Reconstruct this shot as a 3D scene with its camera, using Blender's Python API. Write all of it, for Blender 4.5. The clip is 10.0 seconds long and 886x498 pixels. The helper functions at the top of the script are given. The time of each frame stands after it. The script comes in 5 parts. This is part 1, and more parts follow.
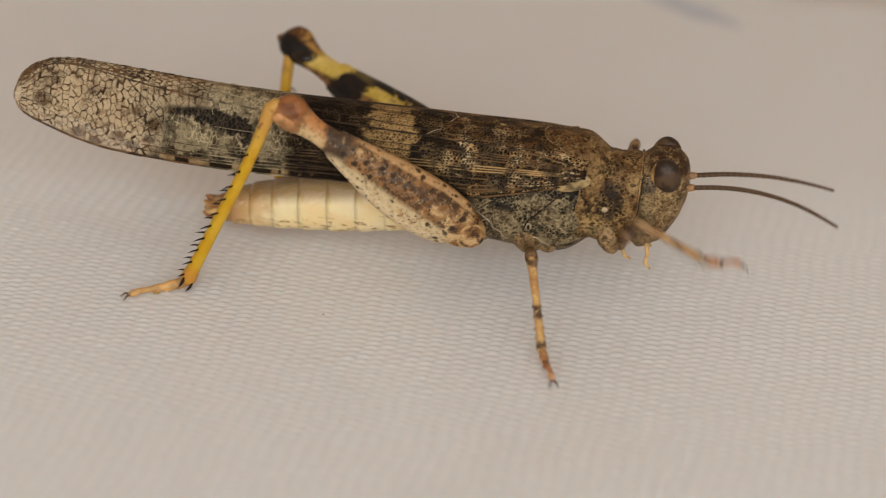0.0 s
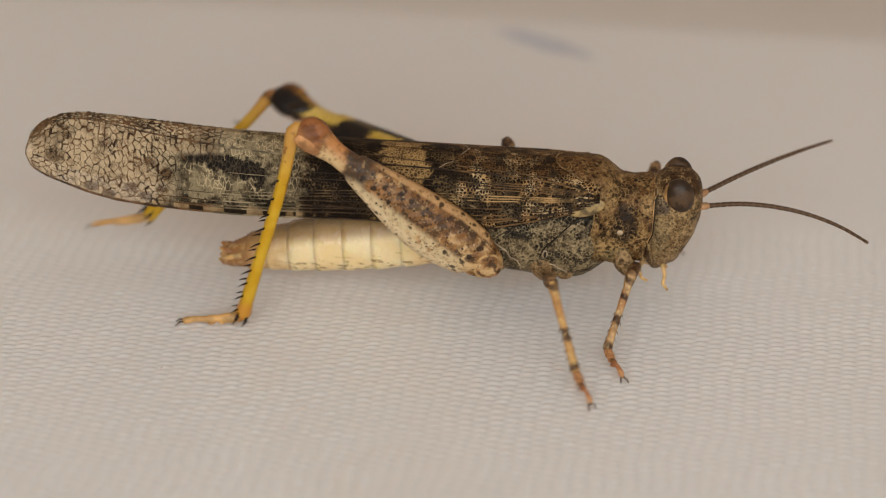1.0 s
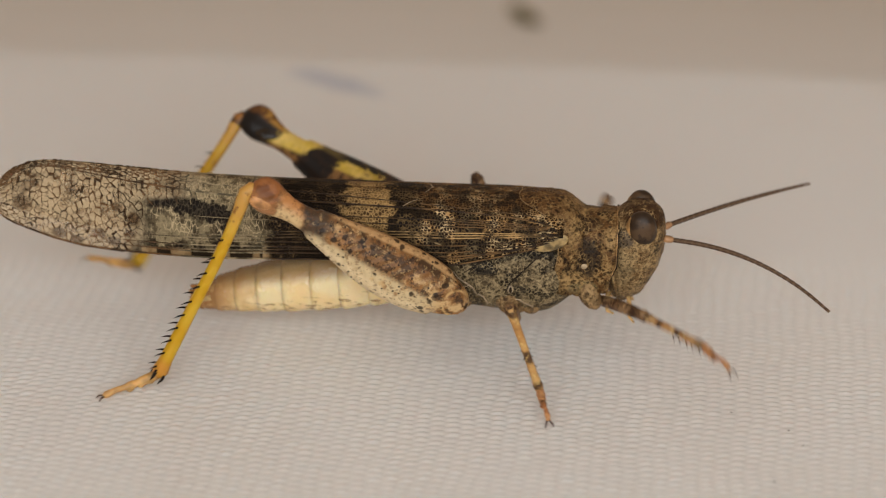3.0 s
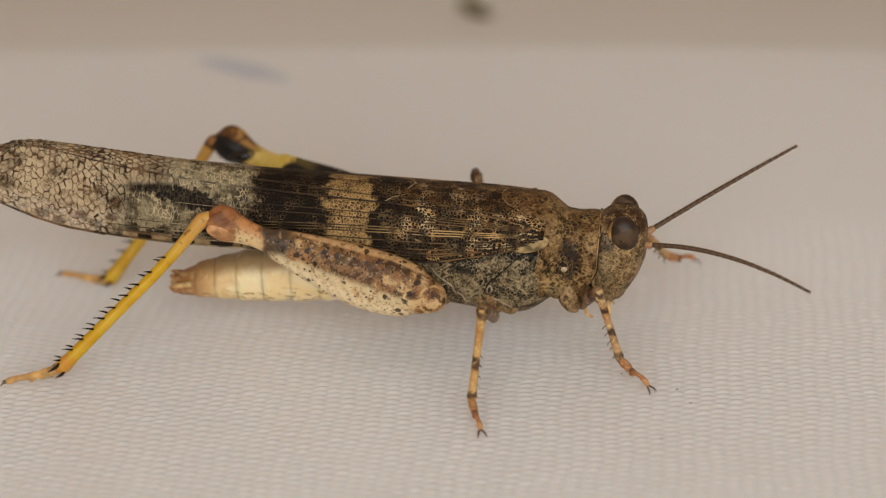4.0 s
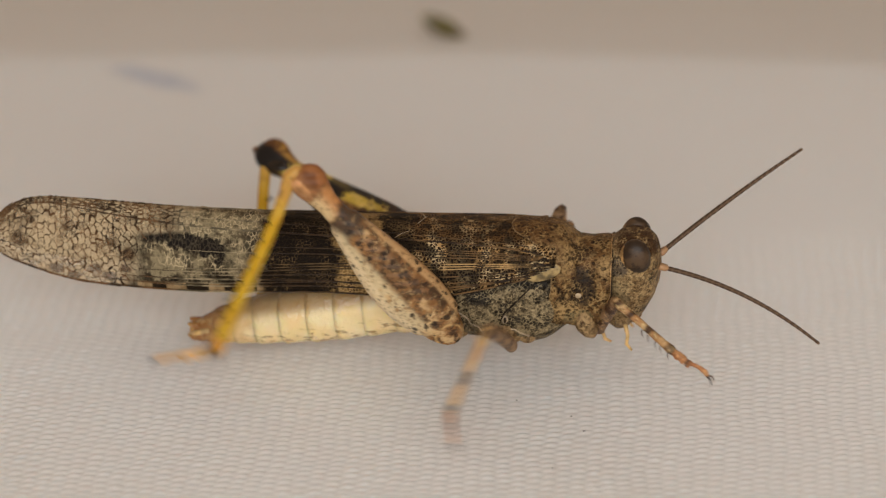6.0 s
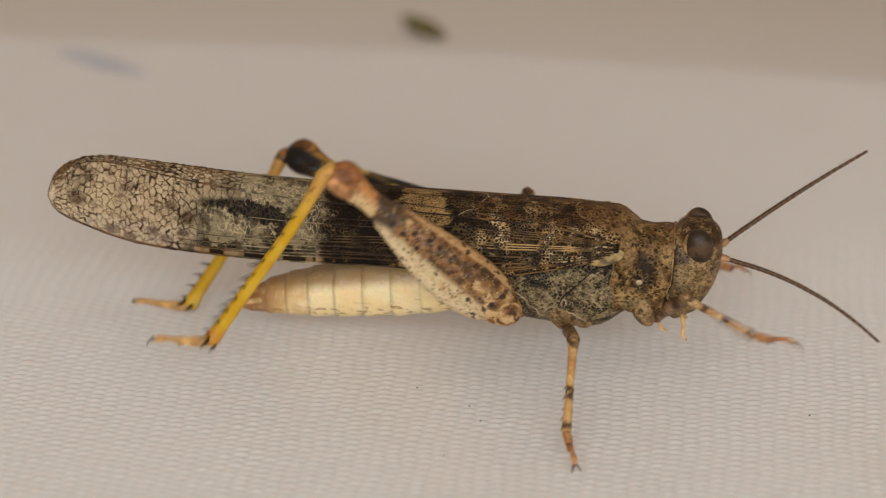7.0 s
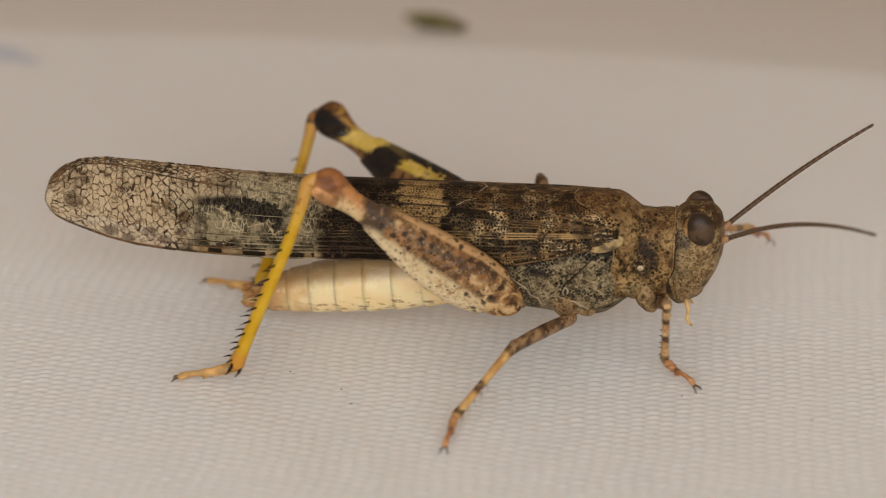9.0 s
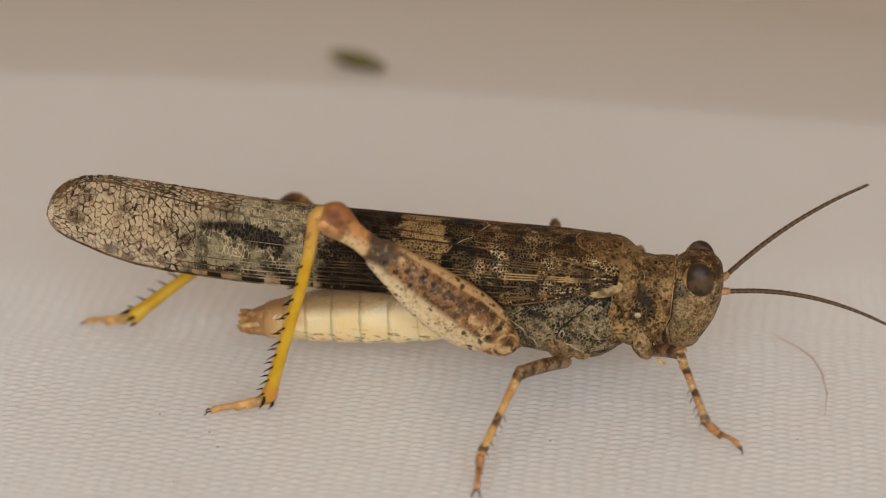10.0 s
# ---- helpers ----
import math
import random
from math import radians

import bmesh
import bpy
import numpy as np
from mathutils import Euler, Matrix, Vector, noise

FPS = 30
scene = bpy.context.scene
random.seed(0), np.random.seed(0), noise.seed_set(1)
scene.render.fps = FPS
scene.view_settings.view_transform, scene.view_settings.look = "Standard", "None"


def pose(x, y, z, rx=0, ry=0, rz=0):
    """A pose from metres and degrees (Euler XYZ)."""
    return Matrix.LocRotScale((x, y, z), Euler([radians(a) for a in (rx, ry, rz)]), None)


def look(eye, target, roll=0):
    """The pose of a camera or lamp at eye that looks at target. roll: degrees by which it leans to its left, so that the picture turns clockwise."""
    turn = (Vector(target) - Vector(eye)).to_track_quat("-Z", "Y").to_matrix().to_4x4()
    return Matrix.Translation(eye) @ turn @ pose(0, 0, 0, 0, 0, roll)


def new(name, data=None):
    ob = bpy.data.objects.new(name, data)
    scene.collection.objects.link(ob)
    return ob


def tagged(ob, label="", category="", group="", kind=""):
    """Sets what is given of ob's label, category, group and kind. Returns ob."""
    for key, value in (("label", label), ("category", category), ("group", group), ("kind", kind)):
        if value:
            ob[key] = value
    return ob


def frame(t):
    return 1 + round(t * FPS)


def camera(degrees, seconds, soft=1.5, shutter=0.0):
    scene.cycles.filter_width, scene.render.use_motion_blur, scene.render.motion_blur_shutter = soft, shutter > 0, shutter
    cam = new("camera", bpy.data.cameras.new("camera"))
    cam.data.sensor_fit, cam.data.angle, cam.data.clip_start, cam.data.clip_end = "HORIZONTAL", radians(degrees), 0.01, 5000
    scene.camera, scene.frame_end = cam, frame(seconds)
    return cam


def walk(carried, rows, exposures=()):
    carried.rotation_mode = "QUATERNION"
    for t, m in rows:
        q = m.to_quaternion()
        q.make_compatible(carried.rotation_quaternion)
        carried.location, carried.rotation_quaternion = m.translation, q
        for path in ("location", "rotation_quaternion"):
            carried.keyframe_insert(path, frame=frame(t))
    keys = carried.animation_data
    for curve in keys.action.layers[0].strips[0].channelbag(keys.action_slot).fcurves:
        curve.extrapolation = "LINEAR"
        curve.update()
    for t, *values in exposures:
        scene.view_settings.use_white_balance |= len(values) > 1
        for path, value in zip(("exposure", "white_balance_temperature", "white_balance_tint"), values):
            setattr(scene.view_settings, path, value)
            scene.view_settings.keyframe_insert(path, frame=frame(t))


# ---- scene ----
cam = camera(21.0, 10.0, soft=1.2, shutter=0.5)
cam.data.dof.use_dof = True
cam.data.dof.focus_distance = 0.1140
cam.data.dof.aperture_fstop = 31.0
MM = 0.001


def eye(x, y, z, tilt, yaw, roll):
    """A camera pose, place in millimetres, roll about its own axis."""
    return pose(x * MM, y * MM, z * MM, tilt, 0, yaw) @ pose(0, 0, 0, 0, 0, roll)


def body(x, y, z, rx, ry, rz):
    return pose(x * MM, y * MM, z * MM, rx, ry, rz)


def glide(rows, t):
    """The pose at t on a smooth path through rows (seconds, pose)."""
    ts = [q[0] for q in rows]
    if t <= ts[0]:
        return rows[0][1].copy()
    if t >= ts[-1]:
        return rows[-1][1].copy()
    i = max(k for k in range(len(ts)) if ts[k] <= t + 1e-6)
    if i == len(ts) - 1:
        return rows[-1][1].copy()
    t0, t1 = ts[i], ts[i + 1]
    s = (t - t0) / (t1 - t0)
    p = [rows[k][1].translation for k in (max(i - 1, 0), i, i + 1, min(i + 2, len(ts) - 1))]
    ta, tb = ts[max(i - 1, 0)], ts[min(i + 2, len(ts) - 1)]
    m0 = (p[2] - p[0]) / (t1 - ta) * (t1 - t0)
    m1 = (p[3] - p[1]) / (tb - t0) * (t1 - t0)
    h = (2 * s ** 3 - 3 * s ** 2 + 1, s ** 3 - 2 * s ** 2 + s, -2 * s ** 3 + 3 * s ** 2, s ** 3 - s ** 2)
    loc = p[1] * h[0] + m0 * h[1] + p[2] * h[2] + m1 * h[3]
    turn = rows[i][1].to_quaternion().slerp(rows[i + 1][1].to_quaternion(), s * s * (3 - 2 * s))
    return Matrix.LocRotScale(loc, turn, None)


TICKS = [k / 10 for k in range(101)]
CAMERA_ROWS = [
    (0, eye(2.31, -102.31, 59.01, 60.29, 3.07, 3.59)),
    (0.5, eye(4.82, -102.45, 58.13, 60.93, 2.28, 2.44)),
    (1, eye(7.77, -101.33, 58.57, 61.47, 1.83, 1.25)),
    (1.5, eye(10.70, -101.72, 58.86, 61.82, 1.16, 1.29)),
    (2, eye(11.16, -101.58, 59.89, 61.77, 0.15, 1.50)),
    (2.5, eye(12.18, -100.47, 59.15, 61.88, 0.02, 1.18)),
    (2.7, eye(14.33, -100.46, 59.28, 62.17, 0.06, 0.56)),
    (3.8, eye(19.89, -103.96, 59.12, 62.53, -0.34, -1.59)),
    (4, eye(20.58, -103.97, 59.17, 62.20, -0.37, -1.82)),
    (4.5, eye(22.35, -104.10, 59.68, 61.57, -1.24, -2.05)),
    (5, eye(22.79, -103.35, 60.94, 60.78, -1.83, -1.01)),
    (5.5, eye(22.26, -102.58, 62.99, 60.76, -1.67, -1.68)),
    (5.7, eye(22.19, -102.26, 63.16, 60.79, -1.45, -1.80)),
    (6.8, eye(30.10, -103.11, 60.12, 61.80, -0.06, 0.28)),
    (7, eye(30.72, -103.12, 59.90, 61.86, -0.04, 0.46)),
    (7.5, eye(30.88, -102.82, 59.76, 61.30, -0.15, -0.27)),
    (8, eye(32.10, -102.94, 59.17, 61.96, -0.25, -0.13)),
    (8.5, eye(33.18, -103.21, 58.91, 61.84, -0.68, 0.03)),
    (9, eye(36.48, -103.28, 58.99, 61.90, -0.23, 0.15)),
    (9.5, eye(40.25, -102.92, 58.93, 62.96, 0.10, 1.01)),
    (10, eye(43.31, -102.88, 59.18, 62.77, 0.16, 0.28)),
]
walk(cam, [(t, glide(CAMERA_ROWS, t)) for t in TICKS])

# ---- light: warm light of the room all round, a broad cool key added behind the camera, and a small lamp high up ----
world = bpy.data.worlds.new("room_light")
scene.world = world
world.use_nodes = True
world.node_tree.nodes["Background"].inputs[0].default_value = (1.0, 0.752, 0.55, 1)
world.node_tree.nodes["Background"].inputs[1].default_value = 0.36
# Unseen area light, added behind the camera to light cloth and flank from the front.
front_key = new("front_key_light", bpy.data.lights.new("front_key_light", "AREA"))
front_key.data.shape, front_key.data.size, front_key.data.size_y = "RECTANGLE", 0.50, 0.24
front_key.data.energy, front_key.data.color = 1.14, (0.855, 0.93, 0.975)
front_key.matrix_basis = look((0.045, -0.300, 0.150), (0.026, 0.0, 0.0))
# Small unseen lamp, added overhead for the highlights on eye, wings and abdomen.
lamp = new("overhead_light", bpy.data.lights.new("overhead_light", "AREA"))
lamp.data.shape, lamp.data.size = "DISK", 0.07
lamp.data.energy, lamp.data.color = 0.030, (0.96, 0.97, 1.0)
lamp.matrix_basis = look((0.015, -0.050, 0.300), (0.022, 0.0, 0.0))
scene.view_settings.exposure = -0.02


# ---- materials ----
class Nodes:
    """Short hand for a node material; coordinates are the object's own, in millimetres."""

    def __init__(self, name, rough=0.5, spec=0.5, bump=0.0):
        self.mat = bpy.data.materials.new(name)
        self.mat.use_nodes = True
        self.tree = self.mat.node_tree
        self.out = self.tree.nodes["Material Output"]
        self.bsdf = self.tree.nodes["Principled BSDF"]
        self.bsdf.inputs["Roughness"].default_value = rough
        self.bsdf.inputs["Specular IOR Level"].default_value = spec
        tc = self.add("ShaderNodeTexCoord")
        sc = self.add("ShaderNodeVectorMath", operation="SCALE")
        sc.inputs["Scale"].default_value = 1000.0
        self.link(tc.outputs["Object"], sc.inputs[0])
        self.co = sc.outputs[0]
        sep = self.add("ShaderNodeSeparateXYZ")
        self.link(self.co, sep.inputs[0])
        self.x, self.y, self.z = sep.outputs

    def add(self, kind, **props):
        n = self.tree.nodes.new(kind)
        if "operation" in props:
            n.operation = props["operation"]
        if "feature" in props:
            n.feature = props["feature"]
        return n

    def link(self, a, b):
        self.tree.links.new(a, b)

    tone = (1.08, 0.84, 0.59)

    def put(self, value, socket):
        if isinstance(value, (int, float)):
            socket.default_value = value
        elif isinstance(value, (tuple, list)):
            rgb = len(value) == 3 and socket.type == "RGBA"
            socket.default_value = (*(min(0.9, c * k) for c, k in zip(value, self.tone)), 1.0) if rgb else value
        else:
            self.link(value, socket)

    def noise(self, scale, detail=2.0, rough=0.5, co=None, warp=0.0):
        n = self.add("ShaderNodeTexNoise")
        self.link(co or self.co, n.inputs["Vector"])
        n.inputs["Scale"].default_value, n.inputs["Detail"].default_value = scale, detail
        n.inputs["Roughness"].default_value, n.inputs["Distortion"].default_value = rough, warp
        return n.outputs[0]

    def cells(self, scale, feature="DISTANCE_TO_EDGE", co=None, jitter=1.0):
        n = self.add("ShaderNodeTexVoronoi", feature=feature)
        self.link(co or self.co, n.inputs["Vector"])
        n.inputs["Scale"].default_value, n.inputs["Randomness"].default_value = scale, jitter
        return n.outputs["Distance"]

    def stretch(self, sx, sy, sz, turn=(0, 0, 0)):
        n = self.add("ShaderNodeMapping")
        self.link(self.co, n.inputs["Vector"])
        n.inputs["Scale"].default_value, n.inputs["Rotation"].default_value = (sx, sy, sz), [radians(a) for a in turn]
        return n.outputs[0]

    def math(self, op, a, b=0.0):
        n = self.add("ShaderNodeMath", operation=op)
        self.put(a, n.inputs[0]), self.put(b, n.inputs[1])
        return n.outputs[0]

    def span(self, value, lo, hi, a=0.0, b=1.0):
        """value from lo..hi mapped smoothly to a..b."""
        n = self.add("ShaderNodeMapRange")
        n.interpolation_type = "SMOOTHSTEP"
        for s, v in zip(n.inputs[:5], (value, lo, hi, a, b)):
            self.put(v, s)
        return n.outputs[0]

    def band(self, value, lo, hi, soft):
        return self.math("MULTIPLY", self.span(value, lo - soft, lo + soft), self.span(value, hi - soft, hi + soft, 1.0, 0.0))

    def mix(self, fac, a, b):
        n = self.add("ShaderNodeMix")
        n.data_type = "RGBA"
        self.put(fac, n.inputs["Factor"]), self.put(a, n.inputs[6]), self.put(b, n.inputs[7])
        return n.outputs[2]

    def colour(self, value):
        self.put(value, self.bsdf.inputs["Base Color"])
        return self

    def soft(self, weight, colour_reach, millimetres):
        """Light that spreads under the surface."""
        self.bsdf.inputs["Subsurface Weight"].default_value = weight
        self.bsdf.inputs["Subsurface Radius"].default_value = colour_reach
        self.bsdf.inputs["Subsurface Scale"].default_value = millimetres * MM
        return self

    def relief(self, height, strength=0.4, depth=0.05):
        n = self.add("ShaderNodeBump")
        n.inputs["Strength"].default_value, n.inputs["Distance"].default_value = strength, depth * MM
        self.link(height, n.inputs["Height"])
        self.link(n.outputs[0], self.bsdf.inputs["Normal"])
        return self


def cloth_material():
    n = Nodes("white_cloth", rough=0.28, spec=0.6)
    n.tone = (0.99, 1.0, 1.01)
    n.bsdf.inputs["Sheen Weight"].default_value = 0.15
    # the thin cotton lets light through sideways
    n.bsdf.subsurface_method = "BURLEY"
    n.soft(0.5, (1.0, 0.62, 0.45), 4.0)
    fibre = n.noise(9.0, 3.0, 0.6, co=n.stretch(1.0, 3.0, 1.0))
    stain = n.noise(0.05, 3.0, 0.55, warp=0.6)
    base = n.mix(n.span(fibre, 0.35, 0.65), (0.735, 0.70, 0.66), (0.81, 0.775, 0.74))
    base = n.mix(n.span(stain, 0.45, 0.75, 0.0, 0.35), base, (0.72, 0.66, 0.60))
    # an old bluish ink mark, faint and soft at the edge
    dx = n.math("SUBTRACT", n.x, 9.4)
    dy = n.math("ADD", n.math("SUBTRACT", n.y, 33.5), n.math("MULTIPLY", dx, 0.60))
    r2 = n.math("ADD", n.math("POWER", n.math("DIVIDE", dx, 3.1), 2.0), n.math("POWER", n.math("DIVIDE", dy, 1.35), 2.0))
    r2 = n.math("ADD", r2, n.math("MULTIPLY", n.math("SUBTRACT", n.noise(0.8, 2.0), 0.5), 1.2))
    base = n.mix(n.span(r2, 0.0, 1.5, 0.62, 0.0), base, (0.35, 0.39, 0.50))
    n.colour(base)
    n.relief(fibre, 0.25, 0.03)
    return n.mat


def wing_colour(n):
    """Mottled bands along the forewing; x is minus towards the tip. A pale net of fine veins lies on dark skin."""
    wob = n.math("MULTIPLY", n.math("SUBTRACT", n.noise(1.1, 5.0, 0.7), 0.5), 2.6)
    x = n.math("ADD", n.x, wob)
    patch = n.noise(0.85, 3.0, 0.6, warp=0.3)
    dark, brown = (0.008, 0.006, 0.005), (0.045, 0.027, 0.015)
    net = n.cells(6.8, co=n.stretch(1.0, 1.0, 0.85), jitter=0.85)
    line = n.span(net, 0.05, 0.17, 1.0, 0.0)
    thin = n.span(net, 0.02, 0.06, 1.0, 0.0)
    pale = n.mix(n.span(n.noise(1.4, 2.0), 0.4, 0.6), (0.70, 0.64, 0.48), (0.46, 0.34, 0.19))
    light = n.math("MULTIPLY", n.span(patch, 0.45, 0.56), n.span(n.noise(3.0, 3.0, 0.65), 0.38, 0.52, 0.25, 1.0))
    block = n.math("SUBTRACT", 1.0, n.math("MULTIPLY", n.band(n.math("ADD", x, n.math("MULTIPLY", n.z, 0.35)), 0.75, 1.75, 0.2), 0.85))
    light = n.math("MULTIPLY", light, block)
    skin = n.mix(n.math("MULTIPLY", light, 0.35), dark, brown)
    col = n.mix(n.math("MULTIPLY", line, n.math("ADD", n.math("MULTIPLY", light, 0.90), 0.09)), skin, pale)
    # towards the base the back is browner
    col = n.mix(n.math("MULTIPLY", n.span(n.z, 2.36, 2.62), 0.55), col, n.mix(n.span(n.noise(2.0, 4.0, 0.7), 0.45, 0.58), n.mix(line, (0.045, 0.028, 0.015), (0.20, 0.125, 0.06)), (0.022, 0.016, 0.012)))
    col = n.mix(n.band(x, -3.2, -1.5, 0.22), col, n.mix(n.math("MULTIPLY", line, n.span(patch, 0.5, 0.6, 0.06, 0.45)), dark, (0.26, 0.21, 0.13)))
    col = n.mix(n.band(x, -5.3, -3.0, 0.16), col, n.mix(n.math("MULTIPLY", line, n.span(n.noise(1.6, 3.0), 0.4, 0.6, 0.6, 0.95)), n.mix(n.span(n.noise(1.5, 4.0, 0.65), 0.42, 0.56), (0.065, 0.045, 0.026), (0.25, 0.19, 0.10)), (0.50, 0.40, 0.23)))
    col = n.mix(n.band(x, -8.9, -5.2, 0.3), col, n.mix(n.math("MULTIPLY", thin, n.span(patch, 0.46, 0.58, 0.10, 0.62)), dark, (0.25, 0.20, 0.13)))
    ladder = n.span(n.cells(3.6, co=n.stretch(1.5, 1.0, 0.75)), 0.03, 0.10, 1.0, 0.0)
    olive = n.mix(n.math("MULTIPLY", ladder, n.span(n.noise(1.2, 3.0), 0.38, 0.55, 0.15, 0.8)), n.mix(n.span(n.noise(1.0, 4.0, 0.65), 0.38, 0.56), (0.06, 0.06, 0.05), (0.26, 0.26, 0.21)), (0.60, 0.585, 0.49))
    col = n.mix(n.span(x, -9.2, -8.6, 1.0, 0.0), col, olive)
    olive_spots = n.math("MULTIPLY", n.span(x, -9.4, -8.8, 1.0, 0.0), n.span(n.noise(2.1, 4.0, 0.65), 0.52, 0.58, 0.0, 0.7))
    col = n.mix(olive_spots, col, (0.055, 0.046, 0.034))
    smoke = n.math("MULTIPLY", n.band(x, -15.0, -10.6, 0.25), n.band(n.math("ADD", n.math("ADD", n.z, n.math("MULTIPLY", n.x, 0.19)), n.math("ADD", n.math("MULTIPLY", wob, 0.45), n.math("MULTIPLY", n.math("SUBTRACT", n.noise(3.2, 3.0, 0.6), 0.5), 0.9))), -0.95, -0.05, 0.10))
    col = n.mix(n.math("MULTIPLY", smoke, n.span(n.noise(1.6, 2.0), 0.3, 0.5, 0.75, 1.0)), col, n.mix(n.math("MULTIPLY", ladder, 0.35), (0.012, 0.011, 0.011), (0.13, 0.125, 0.115)))
    low = n.math("MULTIPLY", n.math("MULTIPLY", n.span(n.z, 0.35, 0.75, 1.0, 0.0), n.band(x, -16.0, -8.8, 0.8)), n.span(n.noise(1.2, 4.0, 0.65), 0.46, 0.54))
    col = n.mix(n.math("MULTIPLY", low, 0.85), col, dark)
    # dark and pale blocks along the lower margin
    over = n.math("SUBTRACT", n.z, n.span(n.x, -16.5, -4.0, -0.64, -0.16))
    over = n.math("ADD", over, n.math("MULTIPLY", n.math("SUBTRACT", n.noise(2.4, 3.0, 0.6), 0.5), 0.35))
    margin = n.math("MULTIPLY", n.span(over, 0.34, 0.46, 1.0, 0.0), n.span(x, -8.9, -8.3, 1.0, 0.0))
    col = n.mix(n.math("MULTIPLY", margin, 0.8), col, n.mix(n.span(n.noise(2.0, 3.0), 0.4, 0.6), (0.46, 0.39, 0.28), (0.30, 0.24, 0.16)))
    piece = n.span(n.noise(0.95, 2.0, 0.6, co=n.stretch(1.0, 0.05, 0.12)), 0.47, 0.51)
    col = n.mix(n.math("MULTIPLY", margin, n.math("MULTIPLY", piece, 0.95)), col, dark)
    return col, x


def wing_material():
    n = Nodes("forewing_membrane", rough=0.55, spec=0.08)
    n.tone = (0.98, 0.755, 0.52)
    col, x = wing_colour(n)
    tip = n.span(n.math("SUBTRACT", x, n.span(n.math("ADD", n.z, n.math("MULTIPLY", n.x, 0.06)), 1.1, 1.7, 0.0, 2.7)), -16.6, -14.4, 1.0, 0.0)
    blot = n.span(n.noise(0.75, 2.0), 0.57, 0.66)
    col = n.mix(n.math("MULTIPLY", tip, 0.9), col, n.mix(n.math("MULTIPLY", blot, 0.5), (0.80, 0.78, 0.68), (0.16, 0.11, 0.075)))
    upper = n.math("MULTIPLY", n.math("MULTIPLY", n.span(n.math("ADD", n.z, n.math("MULTIPLY", n.x, 0.03)), 1.7, 2.5), tip), n.span(n.noise(1.3, 4.0, 0.65), 0.47, 0.60, 0.0, 0.5))
    col = n.mix(upper, col, (0.13, 0.085, 0.05))
    col = n.mix(n.math("MULTIPLY", tip, n.span(n.noise(2.2, 3.0, 0.6), 0.54, 0.66, 0.0, 0.5)), col, (0.24, 0.15, 0.09))
    for sx, sz, sr in ((-21.0, 1.5, 0.42), (-16.3, 1.65, 0.30), (-15.5, 1.15, 0.36), (-19.2, 0.1, 0.35), (-18.3, -0.2, 0.3), (-17.2, 0.25, 0.34), (-16.5, -0.1, 0.32), (-15.6, 0.35, 0.25), (-20.4, 2.5, 0.22), (-18.6, 2.2, 0.2)):
        d = n.math("ADD", n.math("POWER", n.math("DIVIDE", n.math("SUBTRACT", n.x, sx), sr * 1.3), 2.0), n.math("POWER", n.math("DIVIDE", n.math("SUBTRACT", n.z, sz), sr), 2.0))
        col = n.mix(n.span(n.math("ADD", d, n.noise(2.5)), 0.7, 1.6, 0.8, 0.0), col, (0.10, 0.06, 0.035))
    n.colour(col)
    clear = n.add("ShaderNodeBsdfTransparent")
    clear.inputs[0].default_value = (0.97, 0.94, 0.9, 1)
    mixed = n.add("ShaderNodeMixShader")
    n.put(n.math("MULTIPLY", tip, n.span(n.noise(1.0, 3.0), 0.4, 0.6, 0.45, 0.65)), mixed.inputs[0])
    n.link(n.bsdf.outputs[0], mixed.inputs[1]), n.link(clear.outputs[0], mixed.inputs[2])
    n.link(mixed.outputs[0], n.out.inputs[0])
    n.relief(n.span(n.cells(6.8, co=n.stretch(1.0, 1.0, 0.85), jitter=0.85), 0.0, 0.18, 1.0, 0.0), 0.6, 0.05)
    return n.mat


def vein_material(name, pale):
    n = Nodes(name, rough=0.5, spec=0.2)
    brown = n.mix(n.span(n.noise(1.2), 0.42, 0.62), (0.040, 0.025, 0.014), (0.135, 0.085, 0.048))
    base = n.mix(n.math("MULTIPLY", n.span(n.noise(1.1, 3.0), 0.40, 0.6), n.span(n.x, -4.0, -0.5, 0.25, 1.0)), (0.022, 0.015, 0.010), pale)
    olive = n.mix(n.span(n.noise(1.5, 2.0), 0.4, 0.6), (0.10, 0.10, 0.08), (0.34, 0.33, 0.27))
    n.colour(n.mix(n.span(n.x, -13.6, -12.6), brown, n.mix(n.span(n.x, -9.3, -8.6), olive, base)))
    return n.mat


